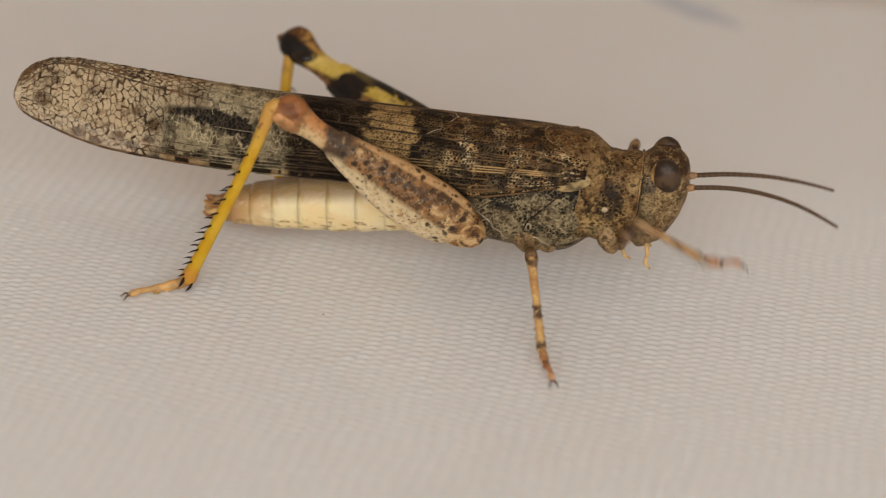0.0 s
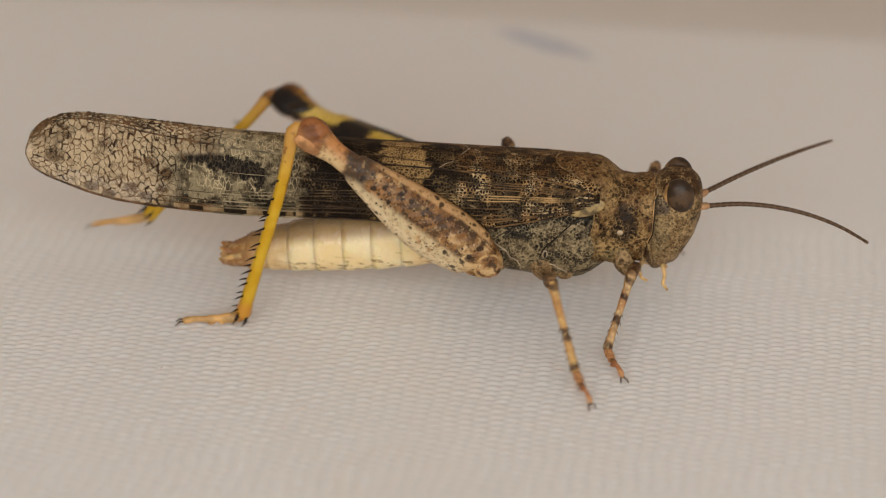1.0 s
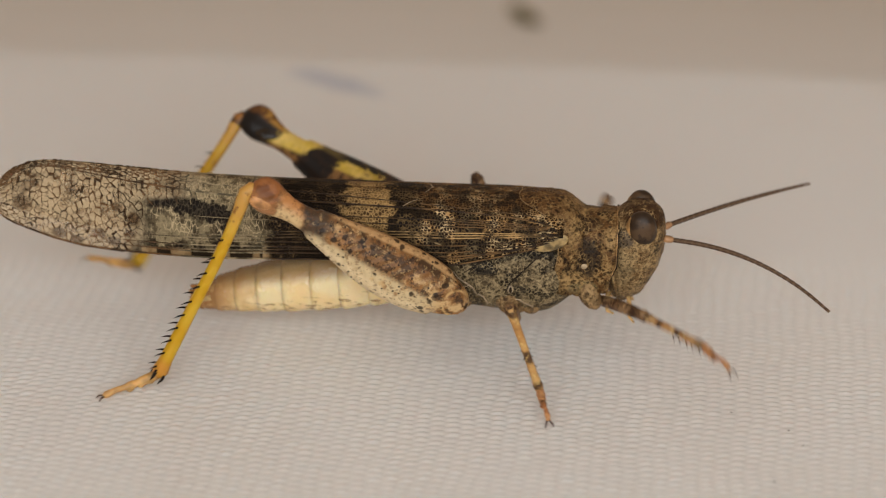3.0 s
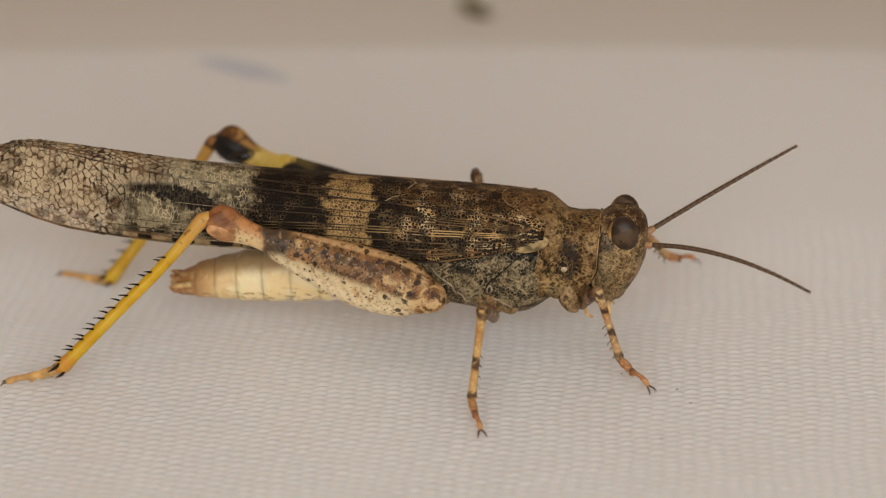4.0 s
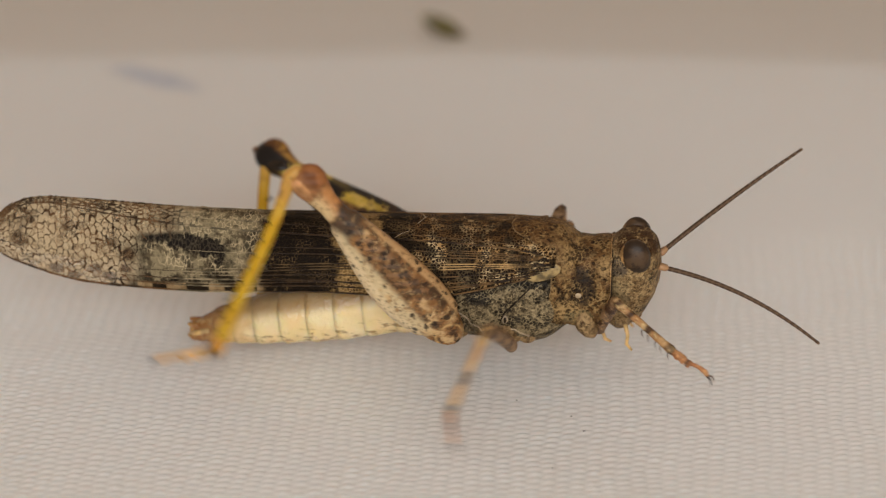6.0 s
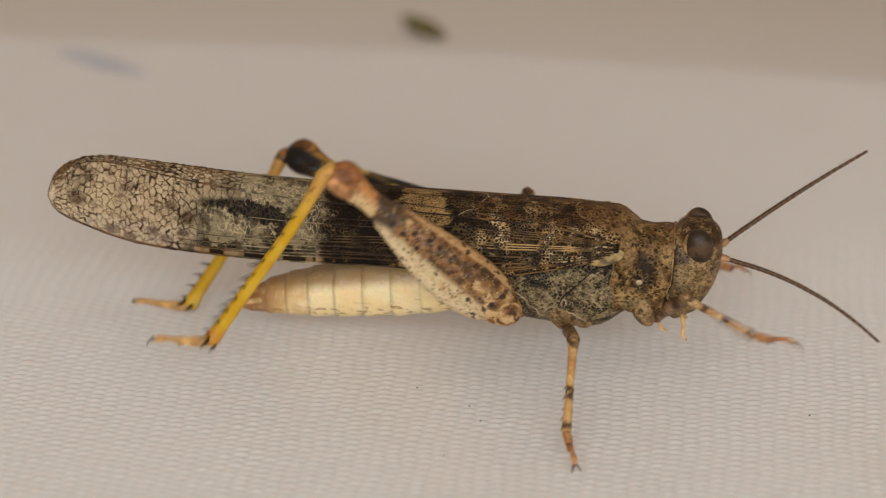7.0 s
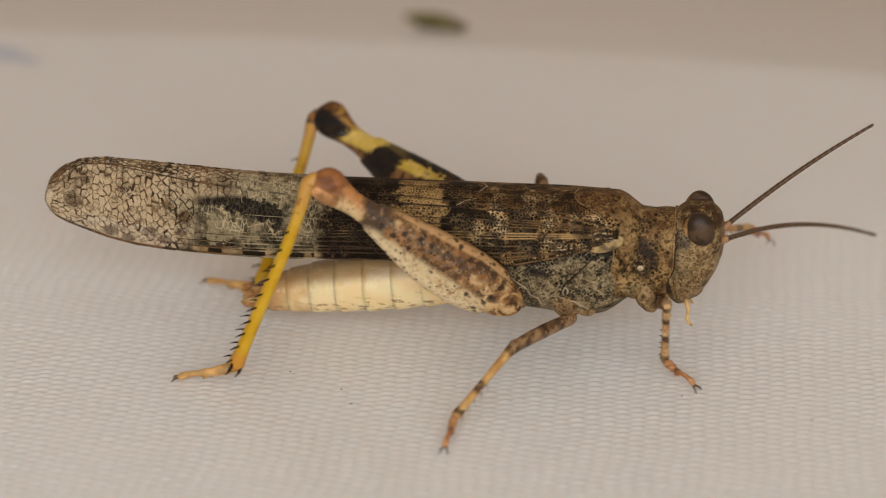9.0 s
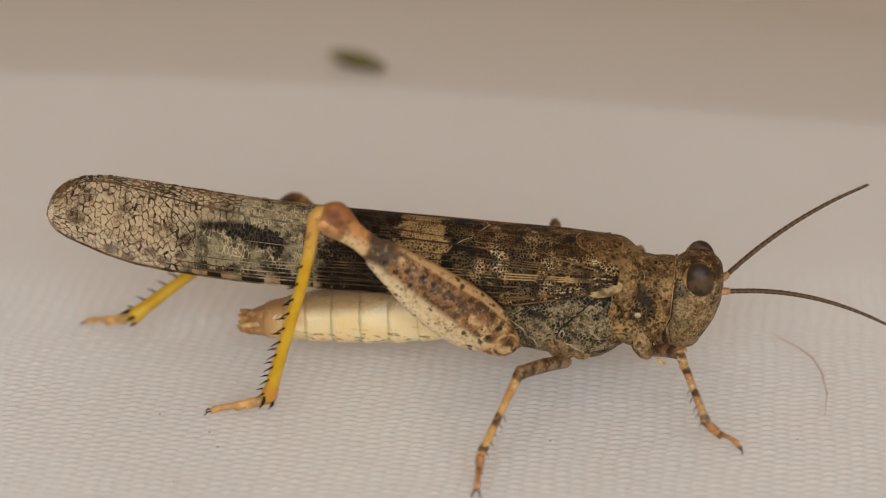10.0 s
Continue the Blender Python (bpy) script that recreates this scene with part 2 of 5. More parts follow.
def mottled(name, pale, mid, dark, rough=0.5, dots=1.0, grain=1.0, tilt=0.5, marks=()):
    """Sculptured body wall: warm ground, cloudy dark marks, many small pits, and marks (x, z, half length, half height, colour, amount)."""
    n = Nodes(name, rough=rough, spec=0.12)
    n.tone = (0.95, 0.73, 0.49)
    cloud = n.noise(0.8 * grain, 3.0, 0.6, warp=0.4)
    speck = n.noise(3.2 * grain, 3.0, 0.65)
    pits = n.math("ADD", n.cells(4.6 * grain, "F1"), n.math("MULTIPLY", n.math("SUBTRACT", n.noise(7.0 * grain, 2.0), 0.5), 0.7))
    col = n.mix(n.span(cloud, 0.44, 0.68), mid, pale)
    col = n.mix(n.span(n.noise(1.0 * grain, 4.0, 0.65), tilt, tilt + 0.08, 0.0, 0.92), col, dark)
    col = n.mix(n.span(n.noise(2.6 * grain, 2.0), 0.56, 0.64, 0.0, 0.75), col, pale)
    col = n.mix(n.span(speck, 0.52, 0.62, 0.0, 0.7), col, n.mix(0.6, dark, mid))
    col = n.mix(n.span(n.noise(7.5 * grain, 2.0), 0.52, 0.62, 0.0, 0.6), col, n.mix(0.75, mid, dark))
    col = n.mix(n.span(n.noise(6.3 * grain, 2.0), 0.58, 0.66, 0.0, 0.5), col, pale)
    wob = n.math("MULTIPLY", n.noise(1.7, 3.0, 0.6), 1.3)
    for mx, mz, rx, rz, tint, amount in marks:
        d = n.math("ADD", n.math("POWER", n.math("DIVIDE", n.math("SUBTRACT", n.x, mx), rx), 2.0), n.math("POWER", n.math("DIVIDE", n.math("SUBTRACT", n.z, mz), rz), 2.0))
        col = n.mix(n.span(n.math("ADD", d, wob), 1.0, 1.9, amount, 0.0), col, tint)
    web = n.math("MULTIPLY", n.span(n.math("ADD", n.cells(5.2 * grain), n.math("MULTIPLY", n.math("SUBTRACT", n.noise(6.0), 0.5), 0.25)), 0.02, 0.13, 1.0, 0.0), n.span(n.noise(1.5 * grain, 4.0, 0.65), 0.44, 0.58, 0.05, 0.75))
    col = n.mix(web, col, tuple(c * 1.15 for c in pale))
    pit = n.math("MULTIPLY", n.span(pits, 0.20, 0.42, 1.0, 0.0), n.span(n.noise(1.6, 3.0), 0.36, 0.56, 0.25, 1.0))
    col = n.mix(n.math("MULTIPLY", pit, dots), col, dark)
    n.colour(col)
    n.relief(n.math("ADD", n.math("SUBTRACT", n.math("MULTIPLY", speck, 0.6), pit), n.math("MULTIPLY", n.noise(1.1, 2.0), 1.5)), 0.9, 0.14)
    return n.mat


def femur_outer_material():
    n = Nodes("hind_femur_outer", rough=0.42, spec=0.22)
    wob = n.math("MULTIPLY", n.math("SUBTRACT", n.noise(0.8, 3.0, 0.6), 0.5), 1.8)
    x = n.math("ADD", n.x, wob)
    z = n.math("ADD", n.z, n.math("MULTIPLY", wob, 0.4))
    z = n.math("ADD", z, n.math("MULTIPLY", n.math("SUBTRACT", n.noise(2.6, 4.0, 0.7), 0.5), 1.3))
    dark = (0.034, 0.024, 0.017)
    col = n.mix(n.span(n.noise(1.0, 5.0, 0.65), 0.42, 0.52), (0.56, 0.46, 0.30), (0.29, 0.175, 0.085))
    col = n.mix(n.math("MULTIPLY", n.span(n.z, -0.1, 0.7), n.span(n.noise(1.5, 6.0, 0.7), 0.42, 0.50, 0.2, 0.95)), col, (0.19, 0.105, 0.046))
    col = n.mix(n.span(n.noise(2.1, 6.0, 0.7), 0.51, 0.56, 0.0, 0.9), col, (0.045, 0.027, 0.018))
    col = n.mix(n.math("MULTIPLY", n.band(n.math("ADD", x, n.math("MULTIPLY", z, 0.5)), 2.9, 6.2, 0.25), n.math("MULTIPLY", n.band(z, -0.45, 0.75, 0.14), 0.8)), col, n.mix(n.span(n.noise(2.2, 4.0, 0.65), 0.50, 0.57), dark, (0.22, 0.135, 0.07)))
    col = n.mix(n.math("MULTIPLY", n.band(x, 0.9, 2.2, 0.3), n.span(n.noise(1.8, 4.0, 0.65), 0.50, 0.58, 0.0, 0.8)), col, (0.07, 0.055, 0.045))
    col = n.mix(n.math("MULTIPLY", n.math("MULTIPLY", n.span(n.z, 0.55, 0.85), n.span(n.noise(1.6, 3.0, co=n.stretch(1.2, 0.6, 0.8)), 0.53, 0.6, 0.0, 0.85)), n.span(n.x, 8.0, 8.4, 1.0, 0.0)), col, dark)
    col = n.mix(n.math("MULTIPLY", n.band(x, 7.2, 8.6, 0.3), 0.88), col, (0.045, 0.038, 0.036))
    col = n.mix(n.band(x, 8.7, 10.1, 0.22), col, n.mix(n.span(n.z, -0.25, 0.4), (0.60, 0.52, 0.36), (0.44, 0.24, 0.11)))
    col = n.mix(n.span(x, 10.0, 10.5), col, n.mix(n.span(n.z, -0.5, 0.4), (0.34, 0.20, 0.11), n.mix(n.span(n.noise(1.8, 3.0), 0.42, 0.55), (0.15, 0.065, 0.03), (0.27, 0.125, 0.055))))
    col = n.mix(n.math("MULTIPLY", n.math("MULTIPLY", n.span(n.z, -0.55, -0.15, 0.9, 0.0), n.band(n.x, 1.2, 8.0, 0.6)), n.span(n.noise(1.6, 4.0), 0.36, 0.47)), col, (0.60, 0.58, 0.46))
    # pale lower keel, thin pale line on the upper keel, black points
    edge = n.math("ADD", n.z, n.math("MULTIPLY", n.math("ABSOLUTE", n.math("SUBTRACT", n.x, 3.2)), -0.12))
    keel = n.math("MULTIPLY", n.span(edge, -1.25, -0.95, 1.0, 0.0), n.band(n.x, 0.8, 8.0, 0.4))
    col = n.mix(n.math("MULTIPLY", keel, 0.92), col, (0.72, 0.70, 0.58))
    top = n.math("ADD", n.z, n.math("MULTIPLY", n.math("ABSOLUTE", n.math("SUBTRACT", n.x, 2.6)), 0.085))
    col = n.mix(n.math("MULTIPLY", n.math("MULTIPLY", n.span(top, 1.08, 1.2), n.band(n.x, 0.6, 7.4, 0.4)), 0.7), col, (0.56, 0.42, 0.26))
    col = n.mix(n.span(n.noise(5.0, 3.0, 0.65), 0.54, 0.64, 0.0, 0.55), col, (0.13, 0.07, 0.035))
    col = n.mix(n.math("MULTIPLY", n.span(n.noise(4.2, 3.0, 0.65), 0.57, 0.66, 0.0, 0.38), n.span(n.x, 8.2, 8.8, 1.0, 0.0)), col, (0.58, 0.46, 0.28))
    lobe = n.math("SQRT", n.math("ADD", n.math("POWER", n.math("SUBTRACT", n.x, 0.1), 2.0), n.math("POWER", n.z, 2.0)))
    col = n.mix(n.math("MULTIPLY", n.band(lobe, 0.62, 0.74, 0.05), n.span(n.noise(1.6), 0.4, 0.5, 0.2, 0.8)), col, (0.58, 0.46, 0.27))
    blot = n.math("MULTIPLY", n.span(n.math("ADD", n.cells(1.5, "F1"), n.math("MULTIPLY", n.noise(6.0), 0.25)), 0.31, 0.40, 1.0, 0.0), n.span(n.noise(0.9), 0.36, 0.44))
    col = n.mix(n.math("MULTIPLY", blot, n.span(n.x, 8.2, 8.6, 0.9, 0.0)), col, (0.022, 0.014, 0.010))
    dots = n.span(n.cells(2.8, "F1"), 0.12, 0.20, 1.0, 0.0)
    col = n.mix(n.math("MULTIPLY", dots, n.span(n.x, 8.2, 8.6, 0.92, 0.0)), col, (0.016, 0.012, 0.011))
    n.colour(col)
    # herringbone ridges of the outer face
    wave = n.math("SINE", n.math("MULTIPLY", n.math("ADD", n.x, n.math("MULTIPLY", n.math("ABSOLUTE", n.math("ADD", n.z, 0.1)), 0.9)), 11.0))
    n.relief(n.math("ADD", n.math("MULTIPLY", wave, 0.35), n.noise(4.0, 2.0)), 0.6, 0.08)
    return n.mat


def femur_inner_material():
    n = Nodes("hind_femur_inner", rough=0.32, spec=0.3)
    wob = n.math("MULTIPLY", n.math("SUBTRACT", n.noise(1.2, 4.0, 0.65), 0.5), 1.9)
    x = n.math("ADD", n.math("ADD", n.x, wob), n.math("MULTIPLY", n.z, 0.5))
    black = (0.010, 0.009, 0.011)
    yellow = n.mix(n.span(n.noise(1.2), 0.4, 0.6), (0.56, 0.48, 0.10), (0.64, 0.56, 0.21))
    col = n.mix(n.span(n.math("ADD", x, n.math("MULTIPLY", n.z, 7.0)), 6.6, 8.2), n.mix(n.span(n.noise(1.6, 4.0, 0.65), 0.45, 0.58), (0.05, 0.028, 0.016), (0.24, 0.15, 0.07)), yellow)
    col = n.mix(n.math("MULTIPLY", n.band(x, 2.4, 5.6, 0.25), n.span(n.z, 0.1, 0.45, 1.0, 0.25)), col, black)
    col = n.mix(n.math("MULTIPLY", n.band(x, 6.9, 8.6, 0.2), n.span(n.z, 0.55, 0.8, 1.0, 0.85)), col, black)
    upper = n.math("ADD", n.z, n.math("MULTIPLY", n.x, 0.085))
    col = n.mix(n.math("MULTIPLY", n.math("MULTIPLY", n.span(n.math("ADD", upper, n.math("MULTIPLY", wob, 0.15)), 1.28, 1.40), n.span(n.x, 6.6, 7.4, 1.0, 0.0)), n.span(n.noise(1.3, 3.0), 0.36, 0.46, 0.2, 1.0)), col, black)
    col = n.mix(n.math("MULTIPLY", n.span(n.noise(1.9, 4.0, 0.65), 0.49, 0.55), n.span(x, 5.2, 6.2, 0.95, 0.12)), col, (0.07, 0.035, 0.018))
    col = n.mix(n.span(x, 10.3, 10.6), col, n.mix(n.span(n.math("ADD", n.z, n.math("MULTIPLY", wob, 0.4)), 0.22, 0.48), black, n.mix(n.span(n.noise(1.5, 3.0), 0.45, 0.58), (0.34, 0.22, 0.07), (0.10, 0.05, 0.02))))
    n.colour(col)
    n.relief(n.noise(3.0, 2.0), 0.3, 0.05)
    return n.mat


def tibia_material():
    n = Nodes("yellow_tibia", rough=0.35, spec=0.3)
    col = n.mix(n.span(n.noise(0.8, 2.0), 0.4, 0.62), (0.50, 0.35, 0.012), (0.56, 0.43, 0.04))
    col = n.mix(n.span(n.x, 0.3, 3.4, 0.75, 0.0), col, (0.50, 0.33, 0.14))
    col = n.mix(n.math("MULTIPLY", n.span(n.noise(1.8), 0.62, 0.7), n.span(n.x, 1.0, 4.5, 0.8, 0.0)), col, (0.16, 0.07, 0.03))
    col = n.mix(n.span(n.x, 9.3, 10.0, 0.0, 0.7), col, (0.50, 0.24, 0.06))
    n.colour(col)
    n.soft(0.25, (1.0, 0.5, 0.15), 0.35)
    n.relief(n.noise(4.0, 2.0), 0.25, 0.04)
    return n.mat


def banded_leg_material(name, pale, red, marks, faint=0.15, speck=1.0):
    """Walking leg: pale orange ground with dark rings at the given places along it."""
    n = Nodes(name, rough=0.45, spec=0.22)
    wob = n.math("MULTIPLY", n.math("SUBTRACT", n.noise(1.3, 3.0), 0.5), 1.1)
    x = n.math("ADD", n.x, wob)
    col = n.mix(n.span(n.noise(1.3, 3.0), 0.42, 0.6), pale, red)
    for lo, hi in marks:
        col = n.mix(n.math("MULTIPLY", n.band(x, lo, hi, 0.12), n.span(n.noise(1.5, 3.0), 0.35, 0.5, faint, 0.95)), col, (0.045, 0.022, 0.013))
    col = n.mix(n.math("MULTIPLY", n.span(n.noise(3.4, 4.0, 0.65), 0.50, 0.60), 0.8 * speck), col, (0.050, 0.032, 0.024))
    col = n.mix(n.span(n.noise(4.8, 3.0, 0.6), 0.56, 0.64, 0.0, 0.6), col, tuple(min(0.7, c * 1.5) for c in pale))
    col = n.mix(n.span(n.cells(4.2, "F1"), 0.14, 0.24, 0.8 * speck, 0.0), col, (0.022, 0.015, 0.012))
    n.colour(col)
    n.relief(n.noise(5.0, 2.0), 0.7, 0.07)
    return n.mat


def plain(name, col, rough=0.5, vary=0.25, size=2.0, spec=0.5, sub=0.0):
    n = Nodes(name, rough=rough, spec=spec)
    n.colour(n.mix(n.span(n.noise(size, 3.0), 0.35, 0.65), tuple(c * (1 - vary) for c in col), tuple(min(1, c * (1 + vary)) for c in col)))
    if sub:
        n.soft(sub, (1.0, 0.6, 0.35), 0.4)
    n.relief(n.noise(size * 3, 2.0), 0.3, 0.04)
    return n.mat


def abdomen_material():
    n = Nodes("abdomen_cuticle", rough=0.21, spec=0.6)
    base = n.mix(n.span(n.noise(0.6, 2.0), 0.4, 0.65), (0.80, 0.75, 0.53), (0.84, 0.84, 0.68))
    base = n.mix(n.span(n.math("ADD", n.x, n.math("MULTIPLY", n.noise(1.5, 3.0), 3.0)), -9.9, -7.6, 0.75, 0.0), base, (0.52, 0.36, 0.17))
    base = n.mix(n.math("MULTIPLY", n.span(n.x, -12.3, -10.6, 1.0, 0.0), n.span(n.noise(1.6, 4.0, 0.65), 0.38, 0.52, 0.25, 0.9)), base, (0.27, 0.135, 0.05))
    low = n.math("ADD", n.z, n.math("MULTIPLY", n.x, -0.21))
    streak = n.math("MULTIPLY", n.span(n.noise(1.7, 3.0, co=n.stretch(1.0, 1.0, 2.4)), 0.54, 0.62), n.band(low, -2.7, -1.3, 0.25))
    base = n.mix(n.math("MULTIPLY", streak, 0.7), base, (0.22, 0.13, 0.06))
    base = n.mix(n.math("MULTIPLY", n.span(low, -0.6, 0.0), 0.7), base, (0.25, 0.15, 0.07))
    n.colour(base)
    n.soft(0.5, (1.0, 0.7, 0.32), 0.7)
    n.relief(n.math("ADD", n.noise(2.6, 3.0, 0.6), n.math("MULTIPLY", n.noise(7.0, 2.0), 0.4)), 0.75, 0.11)
    return n.mat


def eye_material():
    n = Nodes("compound_eye", rough=0.40, spec=0.28)
    col = n.mix(n.span(n.noise(1.3, 3.0), 0.42, 0.6), (0.028, 0.019, 0.013), (0.078, 0.054, 0.036))
    col = n.mix(n.span(n.noise(3.5, 2.0), 0.58, 0.68, 0.0, 0.6), col, (0.012, 0.008, 0.007))
    col = n.mix(n.span(n.cells(2.2, "F1"), 0.10, 0.22, 0.8, 0.0), col, (0.008, 0.006, 0.006))
    n.colour(col)
    n.relief(n.cells(14.0, "F1"), 0.15, 0.02)
    return n.mat


M = dict(
    cloth=cloth_material(), wing=wing_material(), vein=vein_material("wing_vein", (0.17, 0.115, 0.060)), pale_vein=vein_material("pale_wing_vein", (0.50, 0.39, 0.22)),
    pronotum=mottled("pronotum_wall", (0.35, 0.275, 0.16), (0.135, 0.082, 0.040), (0.008, 0.006, 0.005), tilt=0.50, dots=0.65, marks=[
        (4.4, 2.6, 1.6, 0.6, (0.085, 0.045, 0.020), 0.5), (6.55, 0.3, 0.62, 1.15, (0.020, 0.018, 0.020), 0.85), (6.5, 1.85, 0.7, 0.25, (0.03, 0.022, 0.018), 0.6), (6.35, -1.25, 0.75, 0.40, (0.24, 0.24, 0.17), 0.5)]),
    pleura=mottled("thorax_wall", (0.34, 0.32, 0.25), (0.095, 0.082, 0.060), (0.007, 0.0065, 0.007), tilt=0.48, grain=1.15, dots=0.6, marks=[
        (1.6, -0.2, 0.7, 0.4, (0.02, 0.02, 0.022), 0.9), (3.9, 0.55, 1.3, 0.35, (0.018, 0.018, 0.020), 0.9), (3.4, -1.3, 0.5, 0.3, (0.03, 0.03, 0.03), 0.8)]),
    head=mottled("head_wall", (0.42, 0.355, 0.24), (0.165, 0.115, 0.066), (0.016, 0.012, 0.009), tilt=0.54, dots=0.4, grain=1.35, marks=[
        (9.3, 2.4, 1.5, 0.95, (0.050, 0.027, 0.015), 0.92), (8.2, 1.30, 0.5, 0.5, (0.075, 0.075, 0.085), 0.75), (8.3, -0.2, 0.5, 1.2, (0.26, 0.235, 0.17), 0.5)]),
    lobe=plain("wing_root", (0.27, 0.23, 0.13), 0.35, 0.6, 2.4), hinge=plain("wing_hinge", (0.20, 0.14, 0.07), 0.45, 0.7, 3.0, spec=0.2),
    rim=plain("pale_rim", (0.36, 0.25, 0.13), 0.4, 0.45, 1.5), coxa=mottled("coxa_wall", (0.38, 0.31, 0.21), (0.17, 0.122, 0.075), (0.05, 0.038, 0.03), tilt=0.57, dots=0.15, grain=0.8),
    groove=plain("dark_seam", (0.030, 0.026, 0.022), 0.6, 0.4, 2.0, spec=0.1), bone=plain("pale_rim_bright", (0.36, 0.33, 0.28), 0.4, 0.3, 2.0),
    knee=plain("orange_knee", (0.42, 0.25, 0.13), 0.35, 0.4, 2.2, spec=0.3), dark_knee=plain("dark_knee", (0.022, 0.016, 0.012), 0.25, 0.6, 2.0, spec=0.4), knob=plain("brown_knob", (0.16, 0.085, 0.03), 0.35, 0.8, 1.6, spec=0.3),
    eye=eye_material(), abdomen=abdomen_material(), outer=femur_outer_material(), inner=femur_inner_material(),
    tibia=tibia_material(), spine=plain("black_spine", (0.012, 0.008, 0.007), 0.55, spec=0.15),
    tarsus=plain("pale_tarsus", (0.52, 0.37, 0.17), 0.45, 0.3, 1.4, sub=0.2), claw=plain("dark_claw", (0.05, 0.025, 0.012), 0.3),
    mid_femur=banded_leg_material("leg_femur", (0.30, 0.225, 0.15), (0.125, 0.082, 0.055), [(1.0, 1.3), (2.2, 2.7), (3.5, 4.0), (4.45, 6.0)]),
    mid_tibia=banded_leg_material("leg_tibia", (0.54, 0.40, 0.20), (0.42, 0.26, 0.11), [(0.0, 0.35), (2.2, 2.8), (3.75, 4.15)], 0.7, 0.25),
    fore_tibia=banded_leg_material("fore_tibia", (0.54, 0.44, 0.29), (0.38, 0.24, 0.13), [(0.0, 0.3), (0.9, 1.3), (1.8, 2.35), (3.2, 3.6)], 0.6, 0.5),
    foot=banded_leg_material("leg_tarsus", (0.46, 0.29, 0.17), (0.37, 0.19, 0.10), [(0.75, 0.95)], speck=0.4),
    antenna=banded_leg_material("antenna_ring", (0.12, 0.095, 0.075), (0.06, 0.045, 0.035), [(0.02, 0.27)], 0.9, 0.3),
    scape=plain("orange_scape", (0.30, 0.20, 0.125), 0.45, 0.4, 2.0), palp=plain("pale_palp", (0.56, 0.44, 0.24), 0.45, sub=0.2),
    bug=plain("dark_bug", (0.085, 0.078, 0.032), 0.35, 0.5, 0.8), bugwing=plain("green_bug_wing", (0.15, 0.17, 0.07), 0.35, 0.4, 0.9),
    hair=plain("grey_hair", (0.38, 0.34, 0.31), 0.5), speck=plain("dark_speck", (0.05, 0.04, 0.03), 0.7),
)


# ---- mesh helpers: all shapes are given in millimetres ----
def part(name, bm, material, parent=None, label="", smooth=True):
    me = bpy.data.meshes.new(name)
    for v in bm.verts:
        v.co *= MM
    bm.normal_update()
    bm.to_mesh(me)
    bm.free()
    for m in material if isinstance(material, (list, tuple)) else [material]:
        me.materials.append(m)
    if smooth:
        me.polygons.foreach_set("use_smooth", [True] * len(me.polygons))
    ob = new(name, me)
    if parent:
        ob.parent = parent
    return tagged(ob, label)


def loft(bm, rings, close=True, caps=True, mat=0):
    """Skin over rings of equally many points."""
    rows = [[bm.verts.new(p) for p in ring] for ring in rings]
    k = len(rows[0])
    faces = []
    for a, b in zip(rows, rows[1:]):
        for i in range(k if close else k - 1):
            j = (i + 1) % k
            faces.append(bm.faces.new((a[i], a[j], b[j], b[i])))
    if caps and close:
        faces += [bm.faces.new(rows[0][::-1]), bm.faces.new(rows[-1])]
    for f in faces:
        f.material_index = mat
    return faces


def tube(bm, path, radii, sides=10, mat=0, flat=1.0):
    """A round limb along a path with a radius at every point."""
    path = [Vector(p) for p in path]
    rings, side = [], None
    for i, p in enumerate(path):
        way = (path[min(i + 1, len(path) - 1)] - path[max(i - 1, 0)]).normalized()
        if side is None:
            side = way.cross(Vector((0, 0, 1)) if abs(way.z) < 0.9 else Vector((0, 1, 0))).normalized()
        side = (side - way * side.dot(way)).normalized()
        up = side.cross(way)
        r = radii[i] if not isinstance(radii, (int, float)) else radii
        rings.append([p + side * (math.cos(a) * r * flat) + up * (math.sin(a) * r) for a in (2 * math.pi * k / sides for k in range(sides))])
    return loft(bm, rings, mat=mat)


def blob(bm, centre, semi, n=16, m=12, turn=None, mat=0):
    rings = []
    rot = turn or Matrix.Identity(3)
    for i in range(1, m):
        a = math.pi * i / m
        rings.append([Vector(centre) + rot @ Vector((semi[0] * math.sin(a) * math.cos(b), semi[1] * math.sin(a) * math.sin(b), semi[2] * math.cos(a))) for b in (2 * math.pi * k / n for k in range(n))])
    return loft(bm, rings, mat=mat)


def lerp_table(table, x):
    """Rows (x, a, b, ...) with rising x; smooth values in between."""
    if x <= table[0][0]:
        return list(table[0][1:])
    if x >= table[-1][0]:
        return list(table[-1][1:])
    i = max(k for k in range(len(table)) if table[k][0] <= x)
    i = min(i, len(table) - 2)
    p = [table[max(i - 1, 0)], table[i], table[i + 1], table[min(i + 2, len(table) - 1)]]
    dx = p[2][0] - p[1][0]
    s = (x - p[1][0]) / dx
    out = []
    for k in range(1, len(table[0])):
        m0 = (p[2][k] - p[0][k]) / (p[2][0] - p[0][0]) * dx
        m1 = (p[3][k] - p[1][k]) / (p[3][0] - p[1][0]) * dx
        out.append((2 * s ** 3 - 3 * s ** 2 + 1) * p[1][k] + (s ** 3 - 2 * s ** 2 + s) * m0 + (3 * s ** 2 - 2 * s ** 3) * p[2][k] + (s ** 3 - s ** 2) * m1)
    return out


